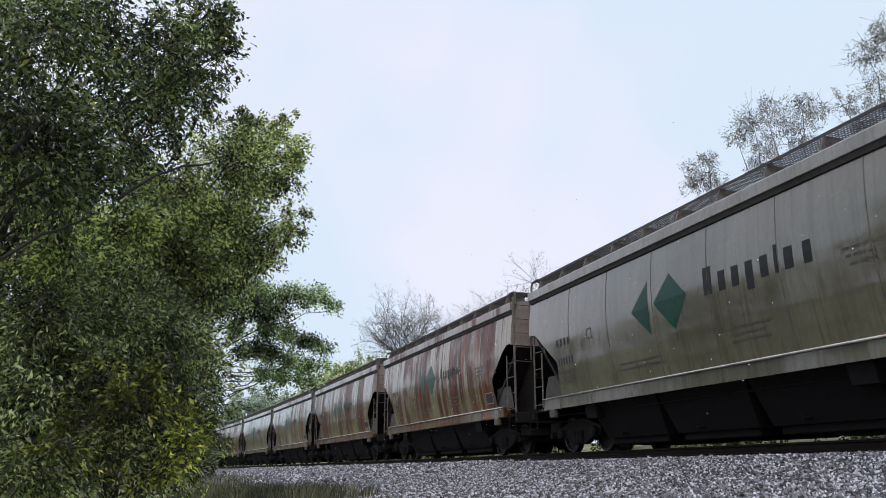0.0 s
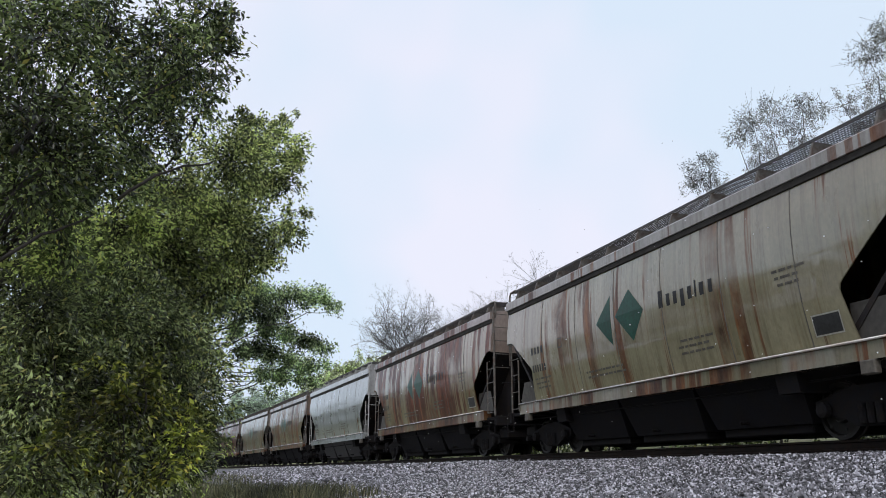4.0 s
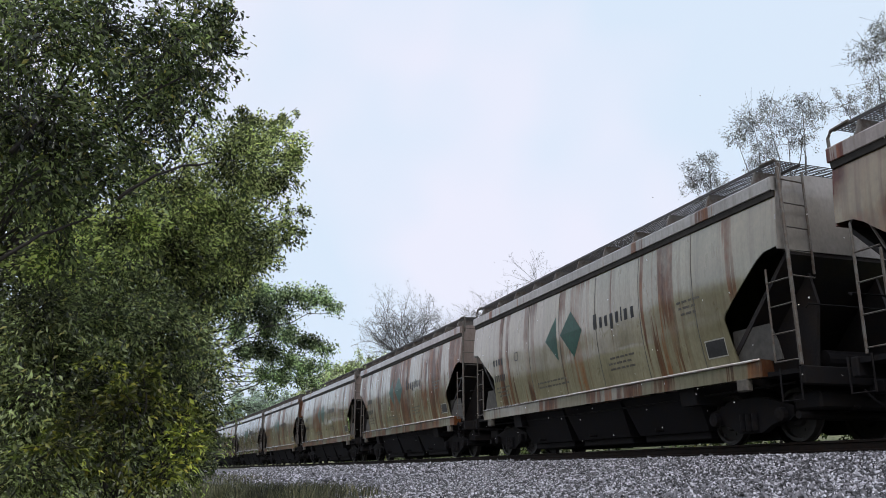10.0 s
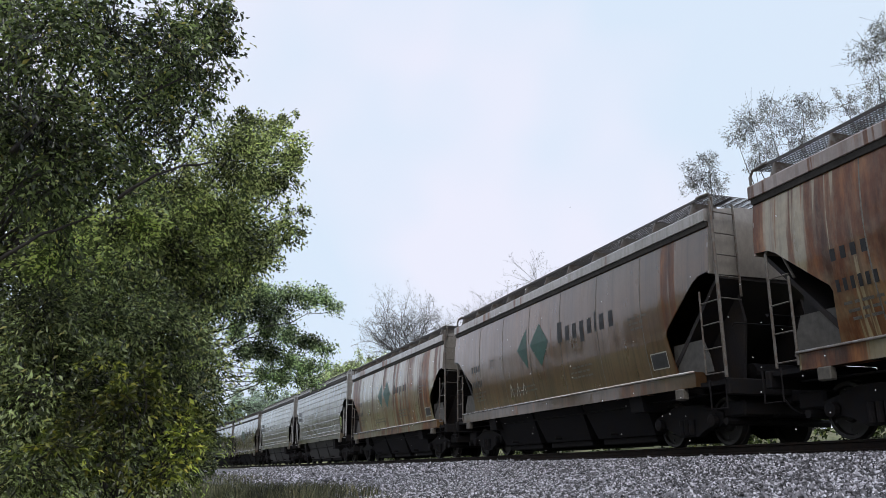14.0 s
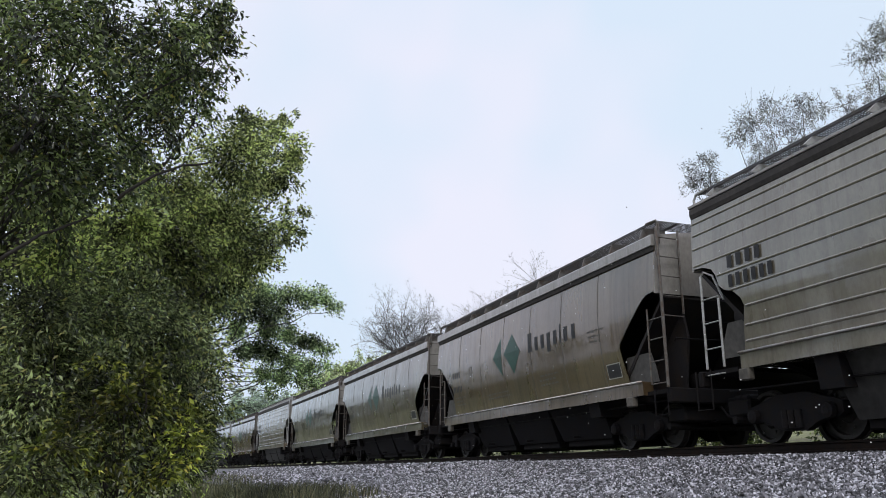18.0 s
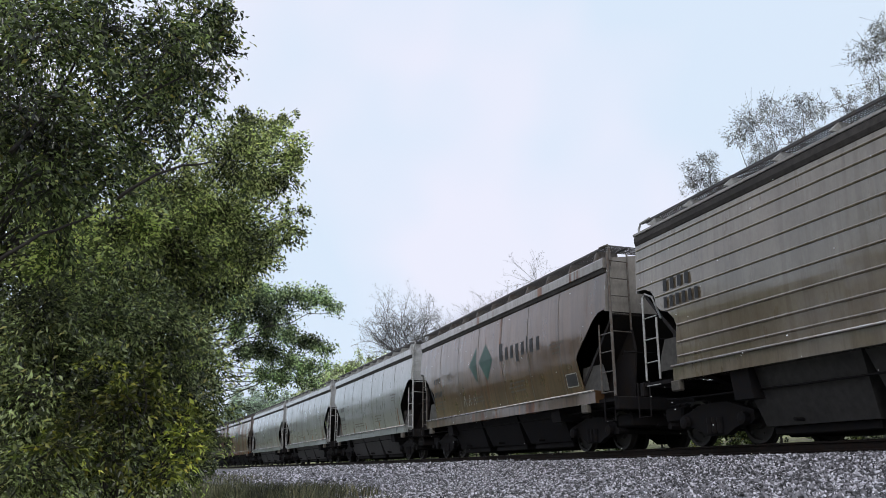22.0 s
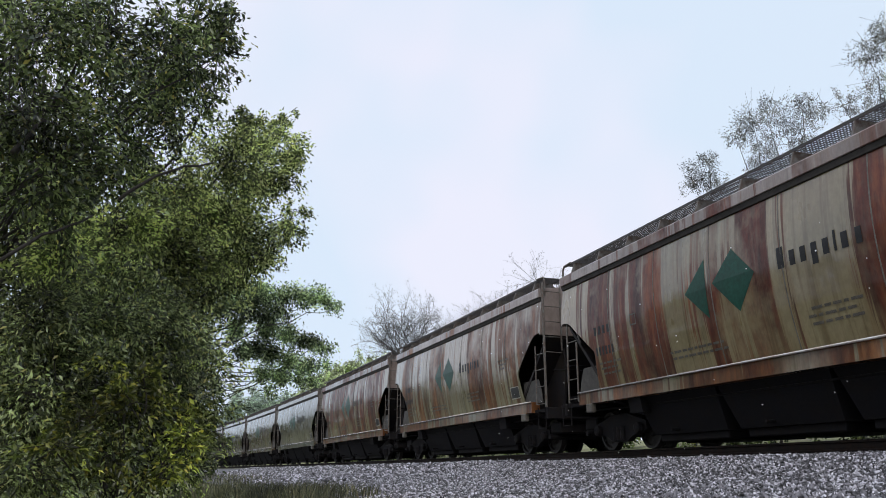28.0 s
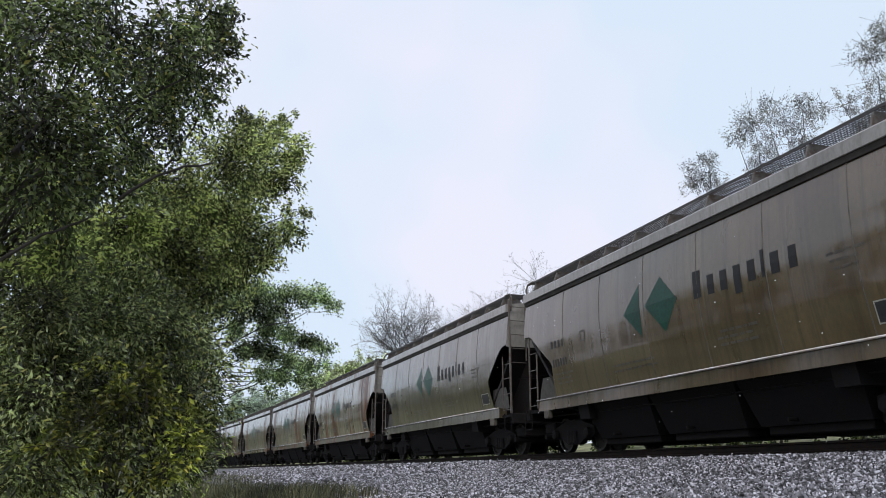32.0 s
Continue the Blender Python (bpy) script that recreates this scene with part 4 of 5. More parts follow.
def broadleaf(name, label, base, fork, masses, leaf, leaf_size, per, seed, bark, trunk_r=0.12, sprays=26, limbs=True, wide=0.42, category="tree", reach=1.4, loose=0.15, twig=0.006, clump=0.0, fluff=0.0):
    """A tree of trunk, limbs, twigs and leaves: masses are (x, y, z, radius) tufts of the crown."""
    rng = np.random.default_rng(seed)
    tree = thing(name, label, category)
    tree.matrix_basis = Matrix.Translation(base)
    o = np.array(base)
    trunk, twigs = Shape(), Shape()
    line = bough(trunk, (0, 0, -0.1), Vector(fork) - Vector(base), trunk_r, trunk_r * 0.55, rng, 0.05, 9, 8)
    verts, faces, total = [], [], 0
    mean = sum(m[3] for m in masses) / len(masses)
    for x, y, z, r in masses:
        c = Vector((x, y, z)) - Vector(base)
        start = line[min(8, 4 + int(rng.integers(0, 5)))]
        if limbs:
            bough(trunk, start, c, trunk_r * 0.26, 0.008, rng, 0.07, 5, 7)
        cen = np.array(c)
        for _ in range(max(5, int(sprays * min(1.8, (r / mean) ** 2)))):
            d = rng.normal(size=3)
            d[2] *= 0.75
            d /= np.linalg.norm(d)
            ln = r * (0.5 + (reach - 0.5) * rng.random() ** 1.4)
            tip = cen + d * ln
            tip[2] -= 0.12 * ln
            root = cen + rng.normal(size=3) * r * loose
            kink = (root + tip) / 2 + rng.normal(size=3) * (0.03 + 0.10 * ln)
            twigs.tube([root, kink, tip], [twig, twig * 0.7, twig * 0.3], 3, False)
            t = 0.15 + 0.85 * rng.random(per) ** 0.7
            t = t + clump * (1.0 - t)
            spread = rng.normal(0, 1, (per, 3)) * (0.022 + 0.045 * r + 0.09 * clump + fluff)
            a = np.where(t[:, None] < 0.5, root + (kink - root) * 2 * t[:, None], kink + (tip - kink) * (2 * t[:, None] - 1)) + spread
            v, f = leaf_cloud(rng, a, np.repeat(d[None], per, 0), leaf_size, wide)
            verts.append(v)
            faces.append(f + total)
            total += len(v)
    part("trunk", trunk, bark, tree, smooth=True)
    tagged(part("twig_growth", twigs, bark, tree), kind="stuff")
    tagged(part("crown", tri_mesh("crown", np.concatenate(verts), np.concatenate(faces), leaf), leaf, tree), kind="stuff")
    return tree


def grow(rng, sh, tips, p, d, length, r, level, spread=0.55):
    """One branch and, from it, finer ones."""
    pts, q, e = [p], Vector(p), Vector(d)
    n = 4
    for k in range(n):
        e = (e + Vector((rng.normal(), rng.normal(), rng.normal() * 0.6 + 0.12)) * 0.13).normalized()
        q = q + e * length / n
        pts.append(q.copy())
    sh.tube(pts, [r * (1 - 0.45 * k / n) for k in range(n + 1)], 6 if level > 2 else 4 if level > 0 else 3, False)
    if level == 0:
        tips.append((np.array(pts[-2]), np.array(pts[-1])))
        return
    m = 5 if level > 1 else 4
    for k in range(m):
        t = pts[2 + k % 3] if k < m - 1 else pts[-1]
        g = (e + Vector((rng.normal(), rng.normal(), rng.normal() * 0.7 + 0.15)) * spread).normalized()
        grow(rng, sh, tips, t, g, length * rng.uniform(0.5, 0.8), r * 0.52, level - 1, spread)


def fine_tree(name, label, base, tall, seed, bark, leaf=None, per=5, leaf_size=0.06, level=4, lean=(0, 0, 1), stem=0.42, r=0.14, spread=0.55):
    """A thin-crowned tree of forking branches with few leaves or none."""
    rng = np.random.default_rng(seed)
    tree = thing(name, label, "tree")
    tree.matrix_basis = Matrix.Translation(base)
    sh, tips = Shape(), []
    grow(rng, sh, tips, Vector((0, 0, -0.2)), Vector(lean).normalized(), tall * stem, r, level, spread)
    part("trunk", sh, bark, tree)
    if leaf:
        a = np.concatenate([u + (w - u) * rng.random((per, 1)) + rng.normal(0, 0.10, (per, 3)) for u, w in tips])
        v, f = leaf_cloud(rng, a, np.tile(np.array([0, 0, 0.1]), (len(a), 1)), leaf_size)
        tagged(part("crown", tri_mesh("crown", v, f, leaf), leaf, tree), kind="stuff")
    return tree


SWAY = []
NEAR_TOP = [(-1.7, 7.8, 5.1, 0.76), (-1.1, 8.4, 5.6, 0.68), (-0.5, 9.0, 5.9, 0.65), (-0.1, 9.5, 6.6, 0.5), (0.15, 9.3, 6.35, 0.3), (0.05, 9.2, 5.9, 0.3), (-1.6, 7.8, 4.3, 0.73), (-1.1, 8.4, 4.7, 0.65), (-0.5, 9.5, 5.2, 0.66), (-0.25, 10.0, 5.8, 0.4), (-1.5, 7.9, 3.6, 0.65), (-1.1, 8.9, 4.1, 0.67), (-2.9, 8.3, 4.6, 1.0), (-3.6, 9.0, 5.6, 1.1), (-2.4, 9.4, 6.4, 0.9)]
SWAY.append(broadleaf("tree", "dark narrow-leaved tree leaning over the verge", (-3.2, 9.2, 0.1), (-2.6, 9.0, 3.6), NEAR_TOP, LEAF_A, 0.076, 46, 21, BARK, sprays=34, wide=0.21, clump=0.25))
NEAR_LIMBS = [((-1.58, 7.43, 2.73), (-0.95, 7.84, 3.32)), ((-0.72, 7.57, 3.41), (0.08, 7.9, 3.99)), ((-1.62, 7.43, 3.71), (-1.41, 7.77, 4.24))]
rng = np.random.default_rng(19)
for a, b in NEAR_LIMBS:
    sh, home = Shape(), Vector((-3.2, 9.2, 0.1))
    bough(sh, Vector(a) - home, Vector(b) - home, 0.019, 0.009, rng, 0.07, 6, 7)
    part("limb", sh, BARK, SWAY[0], "dark limb in front of the leaves", smooth=True)
BACK_TOP = [(-0.9, 12.0, 6.9, 1.0), (-1.1, 11.9, 5.6, 0.9), (-2.1, 11.8, 7.6, 1.45), (-0.3, 12.0, 7.6, 0.7), (-2.1, 11.8, 5.1, 1.16), (0.05, 11.0, 7.2, 0.36), (0.15, 11.0, 7.6, 0.34), (-0.05, 11.0, 6.1, 0.3), (-0.05, 11.0, 6.7, 0.3), (-3.6, 12, 6.4, 1.4), (-3.4, 12, 4.8, 1.4), (-1.8, 12.2, 4.2, 1.0)]
SWAY.append(broadleaf("tree", "tall dark green tree behind the first one", (-3.0, 12.4, 0.1), (-2.6, 12.2, 4.0), BACK_TOP, LEAF_A, 0.084, 38, 26, BARK, sprays=36, wide=0.24))
MIDDLE_TOP = [(0.8, 14.0, 6.8, 0.6), (1.3, 14.4, 7.2, 0.42), (0.4, 13.0, 6.0, 0.75), (1.2, 13.9, 6.1, 0.55), (-0.5, 12.0, 5.1, 0.89), (0.4, 13.0, 5.0, 0.77), (1.4, 14.4, 5.3, 0.42), (1.35, 14.2, 4.75, 0.3), (0.95, 13.6, 4.5, 0.42), (1.75, 14.6, 5.75, 0.26), (1.75, 14.6, 6.9, 0.3), (-0.4, 12.0, 4.1, 0.79), (0.5, 13.0, 4.3, 0.57), (-1.0, 11.0, 4.1, 0.81), (-1.4, 9.9, 3.4, 0.72), (-2.6, 13.5, 5.4, 1.2)]
SWAY.append(broadleaf("tree", "leafy green tree with light edges beside the track", (-1.9, 13.2, 0.15), (-1.4, 13.2, 3.4), MIDDLE_TOP, LEAF_B, 0.071, 50, 22, BARK, sprays=44, wide=0.25, clump=0.3))
MIDDLE_BACK = [(0.8, 15.0, 7.6, 0.42), (1.4, 14.9, 7.7, 0.28), (1.6, 14.9, 6.8, 0.38), (0.9, 15.0, 6.3, 0.67), (0.0, 14.0, 5.3, 0.93), (0.9, 15.0, 5.3, 0.6), (-0.8, 13.0, 4.3, 0.94), (0.1, 14.0, 4.3, 0.81),
               (-1.4, 11.9, 3.4, 0.95), (1.8, 14.9, 5.4, 0.25), (0.9, 15.0, 4.6, 0.49), (-0.3, 14.0, 3.7, 0.9)]
SWAY.append(broadleaf("tree", "green tree crowded against its neighbour beside the track", (-1.2, 15.2, 0.15), (-0.9, 15.0, 3.4), MIDDLE_BACK, LEAF_B, 0.073, 50, 27, BARK, sprays=42, wide=0.25))
FAR_TOP = [(0.8, 20.0, 5.4, 0.32), (1.2, 20.0, 5.2, 0.32), (1.6, 20.4, 5.4, 0.3), (2.0, 20.9, 5.3, 0.3), (2.4, 21.2, 5.5, 0.28), (2.8, 21.4, 5.6, 0.25), (3.2, 21.8, 5.7, 0.24), (3.6, 22.0, 5.6, 0.22), (3.9, 22.2, 5.4, 0.15), (1.3, 20.0, 4.9, 0.29), (1.8, 20.4, 4.8, 0.26), (2.3, 20.9, 5.0, 0.23), (0.9, 19.5, 4.8, 0.31), (0.3, 18.0, 4.5, 0.39)]
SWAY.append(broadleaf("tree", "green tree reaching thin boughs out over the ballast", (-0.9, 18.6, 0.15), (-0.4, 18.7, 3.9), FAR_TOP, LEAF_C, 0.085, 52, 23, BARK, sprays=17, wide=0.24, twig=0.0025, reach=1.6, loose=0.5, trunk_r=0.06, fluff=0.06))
FAR_BACK = [(1.2, 20.3, 4.4, 0.26), (1.3, 20.4, 3.8, 0.23), (2.0, 20.9, 4.5, 0.27), (2.5, 21.4, 4.5, 0.25), (3.0, 21.8, 4.4, 0.24), (3.4, 22.0, 4.4, 0.21), (3.8, 22.3, 4.3, 0.14), (1.7, 20.7, 4.0, 0.25), (2.1, 21.1, 3.9, 0.26), (2.6, 21.4, 3.9, 0.25), (3.1, 21.8, 3.8, 0.23), (3.6, 22.1, 3.8, 0.14), (1.9, 20.9, 3.4, 0.22), (2.4, 21.3, 3.4, 0.23), (2.9, 21.6, 3.4, 0.17), (2.1, 20.9, 3.0, 0.13), (3.3, 21.8, 3.3, 0.11)]
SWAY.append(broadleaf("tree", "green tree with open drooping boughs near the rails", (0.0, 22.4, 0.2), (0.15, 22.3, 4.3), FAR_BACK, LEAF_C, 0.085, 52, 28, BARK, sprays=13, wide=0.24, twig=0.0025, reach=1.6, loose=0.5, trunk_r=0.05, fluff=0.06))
THICKET = [(-1.5, 8.9, 2.5, 0.71), (-0.9, 9.5, 2.7, 0.68), (-0.4, 10.0, 2.8, 0.64), (-1.3, 8.4, 1.7, 0.66), (-0.8, 9.0, 1.9, 0.64), (-0.2, 10.0, 2.0, 0.57), (0.2, 12.0, 2.1, 0.51),
           (-1.2, 7.9, 1.0, 0.56), (-0.7, 8.5, 1.1, 0.54), (-0.3, 9.5, 1.1, 0.54), (0.1, 11.0, 1.3, 0.34), (0.2, 13.0, 1.8, 0.34), (-2.6, 9.2, 2.2, 0.9), (-2.4, 8.6, 1.1, 0.8)]
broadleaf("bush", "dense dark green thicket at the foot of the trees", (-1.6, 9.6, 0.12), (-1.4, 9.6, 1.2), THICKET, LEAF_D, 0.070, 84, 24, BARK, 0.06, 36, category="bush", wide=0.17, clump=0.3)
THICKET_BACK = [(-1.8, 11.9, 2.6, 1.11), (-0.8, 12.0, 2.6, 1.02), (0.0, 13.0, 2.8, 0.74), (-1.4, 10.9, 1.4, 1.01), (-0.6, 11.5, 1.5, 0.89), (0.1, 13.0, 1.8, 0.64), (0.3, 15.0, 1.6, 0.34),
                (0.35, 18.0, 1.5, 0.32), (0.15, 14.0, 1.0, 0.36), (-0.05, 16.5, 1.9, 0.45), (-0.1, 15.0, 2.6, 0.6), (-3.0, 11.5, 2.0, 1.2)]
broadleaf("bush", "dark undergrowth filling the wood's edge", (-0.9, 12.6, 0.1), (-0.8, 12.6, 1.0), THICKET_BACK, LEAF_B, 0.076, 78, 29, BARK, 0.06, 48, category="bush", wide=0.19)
SPRIGS = [(-0.4, 8.6, 1.9, 0.24), (-0.6, 8.3, 1.7, 0.23), (-0.2, 8.8, 1.7, 0.26), (-0.0, 9.0, 1.6, 0.23), (-0.8, 8.4, 2.0, 0.19), (0.1, 8.5, 1.3, 0.33), (-0.5, 8.0, 1.6, 0.28), (-0.8, 8.0, 1.4, 0.28), (-0.1, 8.0, 1.0, 0.25), (-0.6, 8.0, 1.1, 0.25), (-1.0, 7.4, 1.2, 0.26)]
SWAY.append(broadleaf("bush", "yellowing green shrub in front of the thicket", (-0.6, 8.4, 0.15), (-0.6, 8.3, 0.7), SPRIGS, LEAF_Y, 0.07, 17, 25, BARK, 0.03, 15, category="bush", wide=0.22))

SCREEN = [(-3.6, 17.0, 8.6, 2.1), (-3.4, 17.0, 5.6, 2.2), (-1.4, 17.2, 5.2, 1.8), (-3.2, 17.0, 3.0, 2.0), (-1.3, 17.2, 2.6, 1.2), (-0.4, 17.6, 6.6, 1.1), (-0.9, 18.0, 3.6, 0.9), (-5.4, 17, 6.4, 2.2), (-0.9, 17.4, 9.3, 0.9)]
broadleaf("tree", "dense dark tree deeper in the wood", (-2.6, 17.6, 0.1), (-2.5, 17.4, 4.0), SCREEN, LEAF_A, 0.16, 22, 30, BARK, 0.18, 32, wide=0.3, reach=1.2)

# thin-leaved trees across the line
ACROSS = [((22.4, 28.5, 2.3), [(20.3, 27.3, 13.4, 0.82), (21.0, 27.3, 12.9, 0.64), (20.0, 27.5, 12.8, 0.51), (20.6, 27.1, 14.0, 0.41), (22.0, 28.0, 11.5, 1.0)], 31),
          ((24.2, 27.0, 2.6), [(22.0, 25.9, 15.3, 0.88), (21.5, 26.4, 14.8, 0.62), (23.7, 25.8, 15.7, 1.07), (24.5, 25.0, 15.8, 0.75), (22.3, 25.6, 14.0, 0.77), (24.0, 25.5, 14.7, 0.74), (22.0, 26.0, 13.4, 0.56), (23.1, 26.3, 16.6, 0.43), (24.2, 25.3, 16.4, 0.43), (24, 26, 12, 1.0)], 32),
          ((27.0, 24.5, 2.7), [(25.3, 22.7, 17.3, 0.9), (25.8, 22.2, 18.2, 0.8), (26.3, 23.1, 16.3, 1.08), (24.7, 23.4, 15.3, 0.73), (25.2, 22.8, 14.9, 0.72), (24.9, 23.2, 14.3, 0.62), (24.4, 23.6, 15.9, 0.31), (27, 23, 18.5, 1.2), (28, 23.5, 16.5, 1.3), (27, 24, 13.5, 1.2)], 33)]
for base, masses, seed in ACROSS:
    broadleaf("tree", "thin-crowned tree with sparse dull leaves across the track", base, (base[0] - 0.3, base[1] - 0.3, masses[0][2] - 5.5), masses, LEAF_THIN, 0.075, 29, seed, GREYBARK, 0.21, 36, wide=0.2, reach=1.15, loose=0.5, twig=0.006, clump=0.35)
for x, y, tall, seed in ((20.2, 67.5, 13.5, 41), (21.8, 68, 13.0, 44), (24.6, 66, 10.8, 42), (30.0, 63, 15.5, 43), (27.6, 65, 12.6, 45)):
    fine_tree("tree", "bare grey tree far along the line", (x, y, 2.4), tall, seed, GREYBARK, LEAF_THIN, 5, 0.075, 5, r=0.19)
WOODS = [(25.1, 137.7, 15.8, 4.3), (28.9, 137.0, 16.8, 4.6), (34.9, 140.7, 16.5, 4.6), (20.7, 133.4, 12.8, 4.2), (25, 138, 9, 6), (33, 140, 9, 6), (40, 142, 13, 6)]
broadleaf("tree", "green trees far off, haze painted into their pale leaves", (27, 139, 2.5), (27, 139, 8), WOODS, LEAF_FAR, 0.34, 110, 51, GREYBARK, 0.3, 110, reach=1.0, loose=0.5)
HAZE = [(12.5, 169.5, 14.0, 5.4), (8.3, 169.8, 10.5, 4.8), (19.3, 168.9, 13.0, 4.8), (13, 170, 7, 6)]
broadleaf("tree", "trees far off at the bend, greyed with painted haze", (9, 171, 2.0), (9, 171, 8), HAZE, LEAF_BLUE, 0.36, 70, 52, GREYBARK, 0.3, 80, reach=1.1, loose=0.45)

# scrub on the bank across the track
rng = random.Random(60)
for k in range(22):
    s = 3 + 3.9 * k
    x, y, _ = track(s, 8.6 + rng.uniform(-0.4, 0.6))
    tufts = [(x + rng.uniform(-0.6, 1.0), y + rng.uniform(-2.3, 2.3), 1.9 + rng.uniform(0.35, 1.9), rng.uniform(0.8, 1.2)) for _ in range(7)]
    broadleaf("bush", "dark scrub on the grassy bank across the track", (x, y, 1.85), (x, y, 2.4), tufts, LEAF_A, 0.17, 15, 61 + k, BARK, 0.05, 26, category="bush", wide=0.32)

# the wood goes on behind and beside the camera
for k in range(7):
    s = 1.0 - 6.5 * k
    x = -11.5 + 0.5 * (k % 2)
    tufts = [(x + rng.uniform(-1.8, 1.6), s + rng.uniform(-3.2, 3.2), rng.uniform(1.6, 9.5), rng.uniform(1.3, 2.0)) for _ in range(15)]
    broadleaf("tree", "broad-leaved tree of the wood beside the line", (x - 0.6, s, 0.1), (x - 0.5, s, 4.2), tufts, LEAF_A, 0.24, 16, 80 + k, BARK, 0.16, 22, wide=0.3)

for k in range(13):
    s = 30 + 11 * k
    x = -8.5
    crest = rng.uniform(7.5, 11.0)
    tufts = [(x + rng.uniform(-2.2, 1.2), s + rng.uniform(-5, 5), rng.uniform(1.6, crest), rng.uniform(1.5, 2.3)) for _ in range(16)]
    broadleaf("tree", "green tree of the wood beside the line", (x - 0.8, s, 0.1), (x - 0.7, s, 4.2), tufts, LEAF_A, 0.26, 16, 100 + k, BARK, 0.16, 22, wide=0.3)

# grass and weeds where the ballast ends
rng2 = np.random.default_rng(90)
blades, quads, total = [], [], 0
for count, s0, s1, u0, u1, tall in ((5200, 9, 30, -10.8, -8.5, 0.25), (2600, 30, 62, -9.6, -7.0, 0.3), (700, 10, 20, -9.4, -8.6, 0.36), (1100, 12.5, 19, -8.7, -7.7, 0.24)):
    s = rng2.uniform(s0, s1, count)
    u = rng2.uniform(u0, u1, count)
    x = MIDDLE + BEND * s * s / 2 + u
    z = np.array([height(v) for v in u]) - 0.03
    h = tall * rng2.uniform(0.35, 1.2, count)
    lean = rng2.normal(0, 0.3, (count, 2)) * h[:, None]
    wid = rng2.uniform(0.004, 0.011, count)
    turn = rng2.uniform(0, math.pi, count)
    a = np.stack([x, s, z], 1)
    side = np.stack([np.cos(turn) * wid, np.sin(turn) * wid, np.zeros(count)], 1)
    mid = a + np.stack([lean[:, 0] * 0.35, lean[:, 1] * 0.35, h * 0.6], 1)
    tip = a + np.stack([lean[:, 0], lean[:, 1], h], 1)
    v = np.stack([a - side, a + side, mid + side * 0.7, mid - side * 0.7, tip], 1).reshape(-1, 3)
    k = total + 5 * np.arange(count)[:, None]
    quads.append(np.concatenate([k + [0, 1, 2], k + [0, 2, 3], k + [3, 2, 4]], 0))
    blades.append(v)
    total += len(v)
tagged(new("grass", tri_mesh("grass", np.concatenate(blades), np.concatenate(quads), GRASS)), "dry green grass and weeds along the ballast edge", "grass", kind="stuff")

# ------------------------------------------------------------------ falling flakes
FLAKE = plain_mat("white_fluff", (0.85, 0.85, 0.86), 0.9, 0, 200, 0.1, 0.0)
rng = random.Random(7)
flake_meshes = []
for k in range(4):
    sh = Shape()
    for j in range(3):
        m = pose(0, 0, 0, rng.uniform(0, 180), rng.uniform(0, 180), rng.uniform(0, 180))
        sh.box(-0.0075, 0.0075, -0.005, 0.005, -0.0016, 0.0016, m)
    me = sh.mesh("flake")
    me.materials.append(FLAKE)
    flake_meshes.append(me)
FLAKES = []
for k in range(170):
    ob = new("flake", flake_meshes[k % 4])
    tagged(ob, "small white flake drifting past the train", "flake", "drifting flakes")
    FLAKES.append((ob, rng.uniform(5.2, 8.6), rng.uniform(5.5, 40.0), rng.uniform(0.9, 4.4), rng.uniform(0.01, 0.05), rng.uniform(0.65, 0.95), rng.uniform(0, 80)))


# ------------------------------------------------------------------ what moves
SPEED = 15.085   # metres a second, on the mean
EASE = [(0, 20.70), (3, 20.25), (6, 19.96), (9, 19.86), (13, 19.68), (17, 19.45), (19, 19.35), (23, 19.42), (28, 19.86), (32, 20.12)]


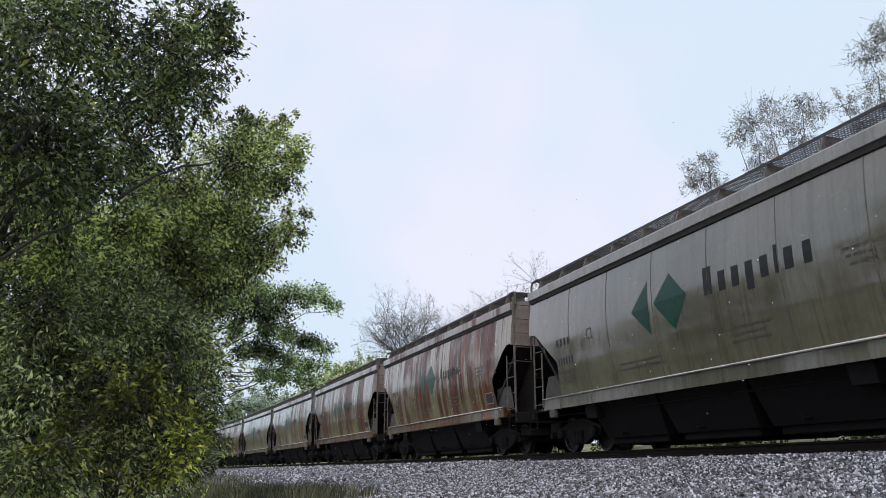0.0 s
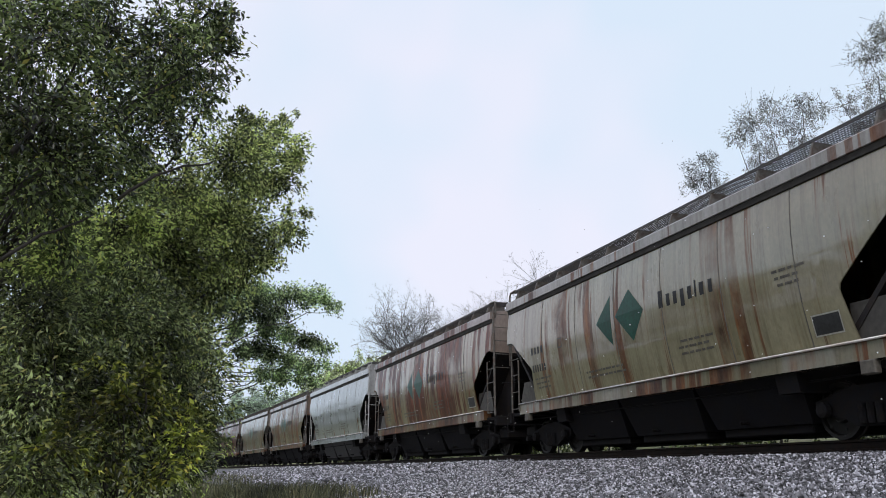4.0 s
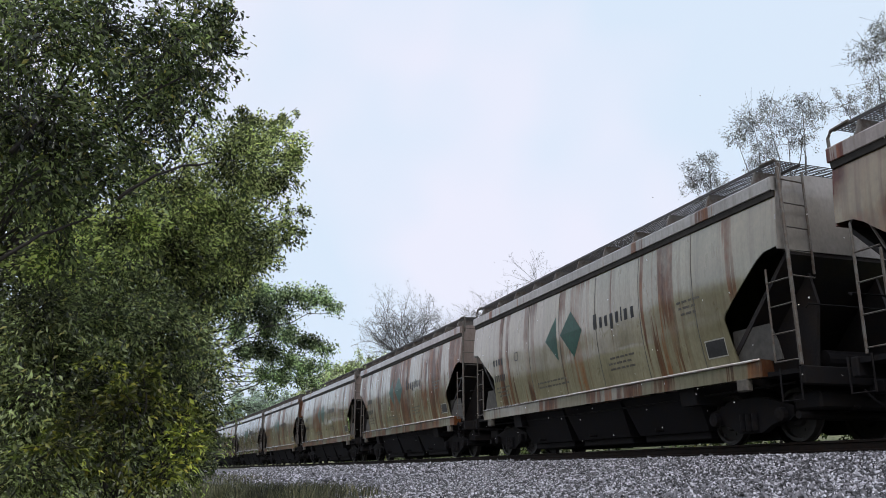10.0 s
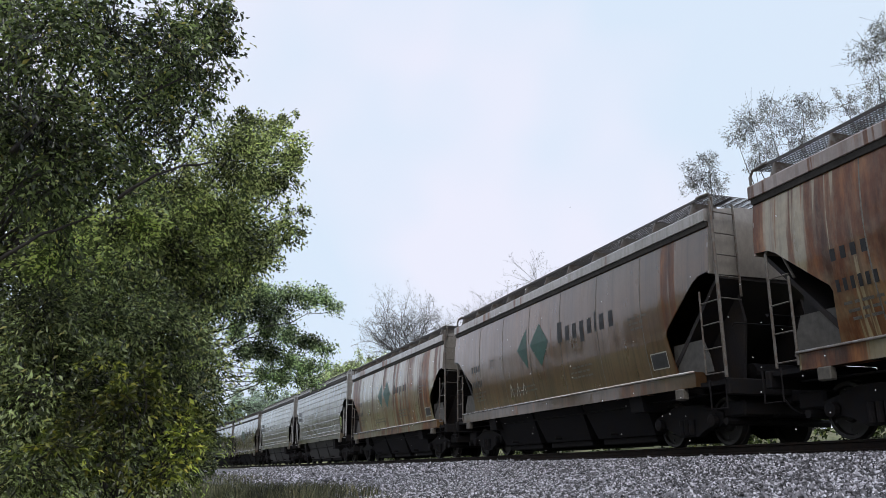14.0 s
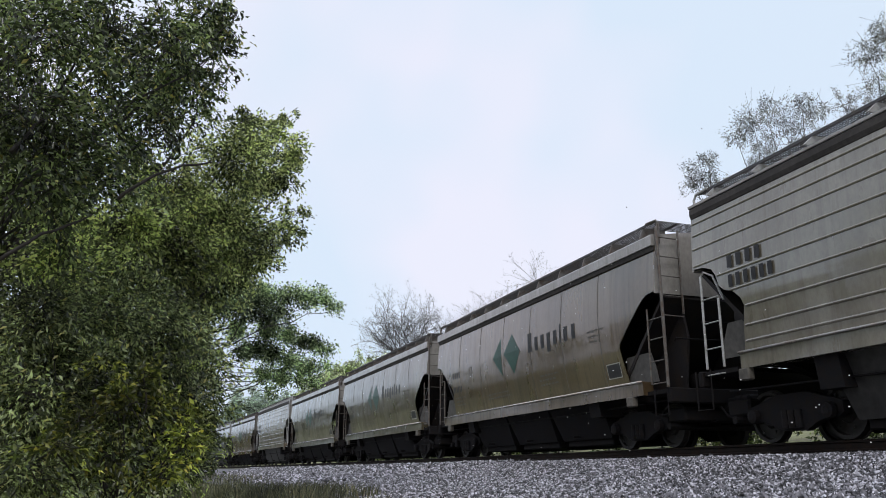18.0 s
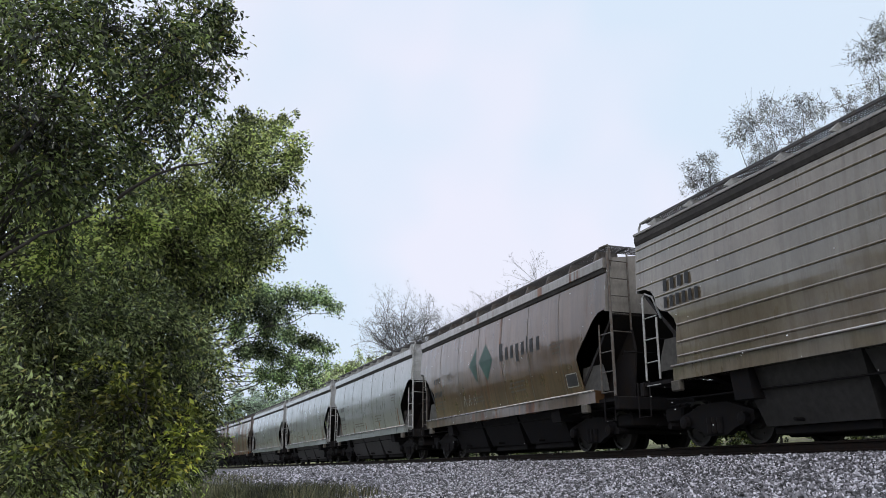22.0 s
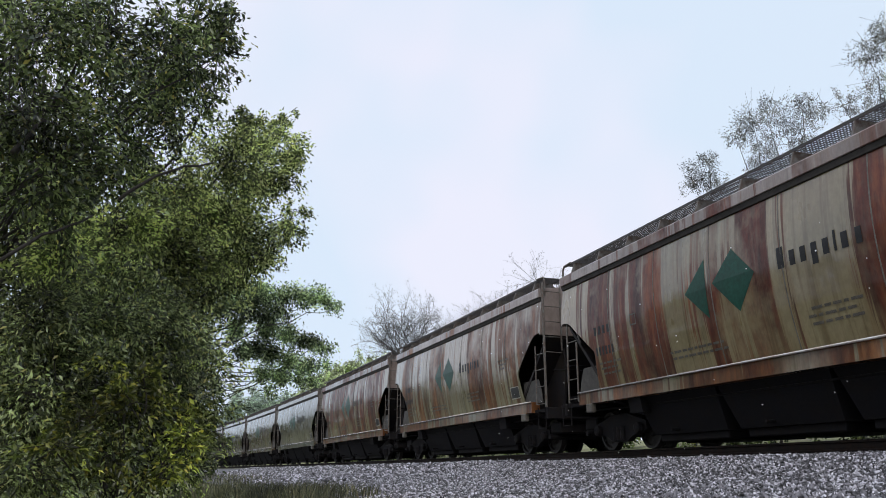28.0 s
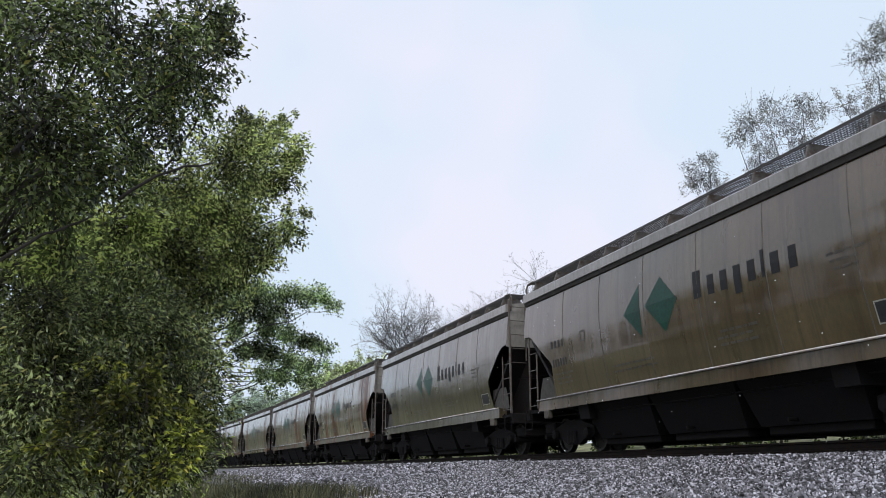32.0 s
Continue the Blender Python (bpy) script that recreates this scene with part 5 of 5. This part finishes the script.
def drift(t):
    """Where the first car's trailing roof corner would stand at the start, by the speed at t."""
    return float(np.interp([t - 1.0, t - 0.5, t, t + 0.5, t + 1.0], [a for a, _ in EASE], [b for _, b in EASE]).mean())


def motions():
    times = [k * 1.0 for k in range(33)]
    for i, entry in enumerate(CARS):
        rows = []
        for t in times:
            x, y, a = track(drift(t) + PITCH * i - SPEED * t - HALF)
            rows.append((t, pose(x, y, RAIL, 0, 0, math.degrees(a))))
        walk(entry["ob"], rows)

    # wheels roll: the first car's wheelsets are keyed, those of the other cars follow the same turn
    turned = []
    gone = drift(0)
    for proto in (curved_car, ribbed_car):
        for o in proto.children_recursive:
            if o.name.startswith("wheelset"):
                at = o.matrix_basis.translation.copy()
                rows = []
                for k in range(32 * FPS + 1):
                    t = k / FPS
                    rows.append((t, pose(at.x, at.y, at.z, math.degrees((SPEED * t + gone - drift(t)) / 0.457))))
                walk(o, rows)
                turned.append((proto, round(at.y, 2), o))
    for entry, (kind, *_) in zip(CARS, ORDER):
        proto = curved_car if kind == "c" else ribbed_car
        if entry["ob"] == proto:
            continue
        for o in entry["ob"].children_recursive:
            if o.name.startswith("wheelset"):
                source = [w for p, y, w in turned if p == proto and y == round(o.matrix_basis.translation.y, 2)][0]
                o.rotation_mode = "QUATERNION"
                o.animation_data_create()
                o.animation_data.action = source.animation_data.action
                o.animation_data.action_slot = source.animation_data.action_slot
    for k, tree in enumerate(SWAY):
        at = tree.matrix_basis.translation.copy()
        rows = [(j * 0.8, pose(at.x, at.y, at.z, 0.16 * math.sin(j * 1.7 + k * 2.1), 0.2 * math.sin(j * 1.27 + k), 0)) for j in range(41)]
        walk(tree, rows)
    for ob, x, s, z, fall, blow, turn in FLAKES:
        rows = []
        for j in range(9):
            t = 4.0 * j
            rows.append((t, pose(x + 0.12 * math.sin(turn + j * 1.9), s - blow * t, max(z + 1.0 - fall * t + 0.1 * math.sin(turn * 2 + j * 2.3), height(x - MIDDLE) + 0.2), turn + 40 * j, 0, turn)))
        walk(ob, rows)


motions()
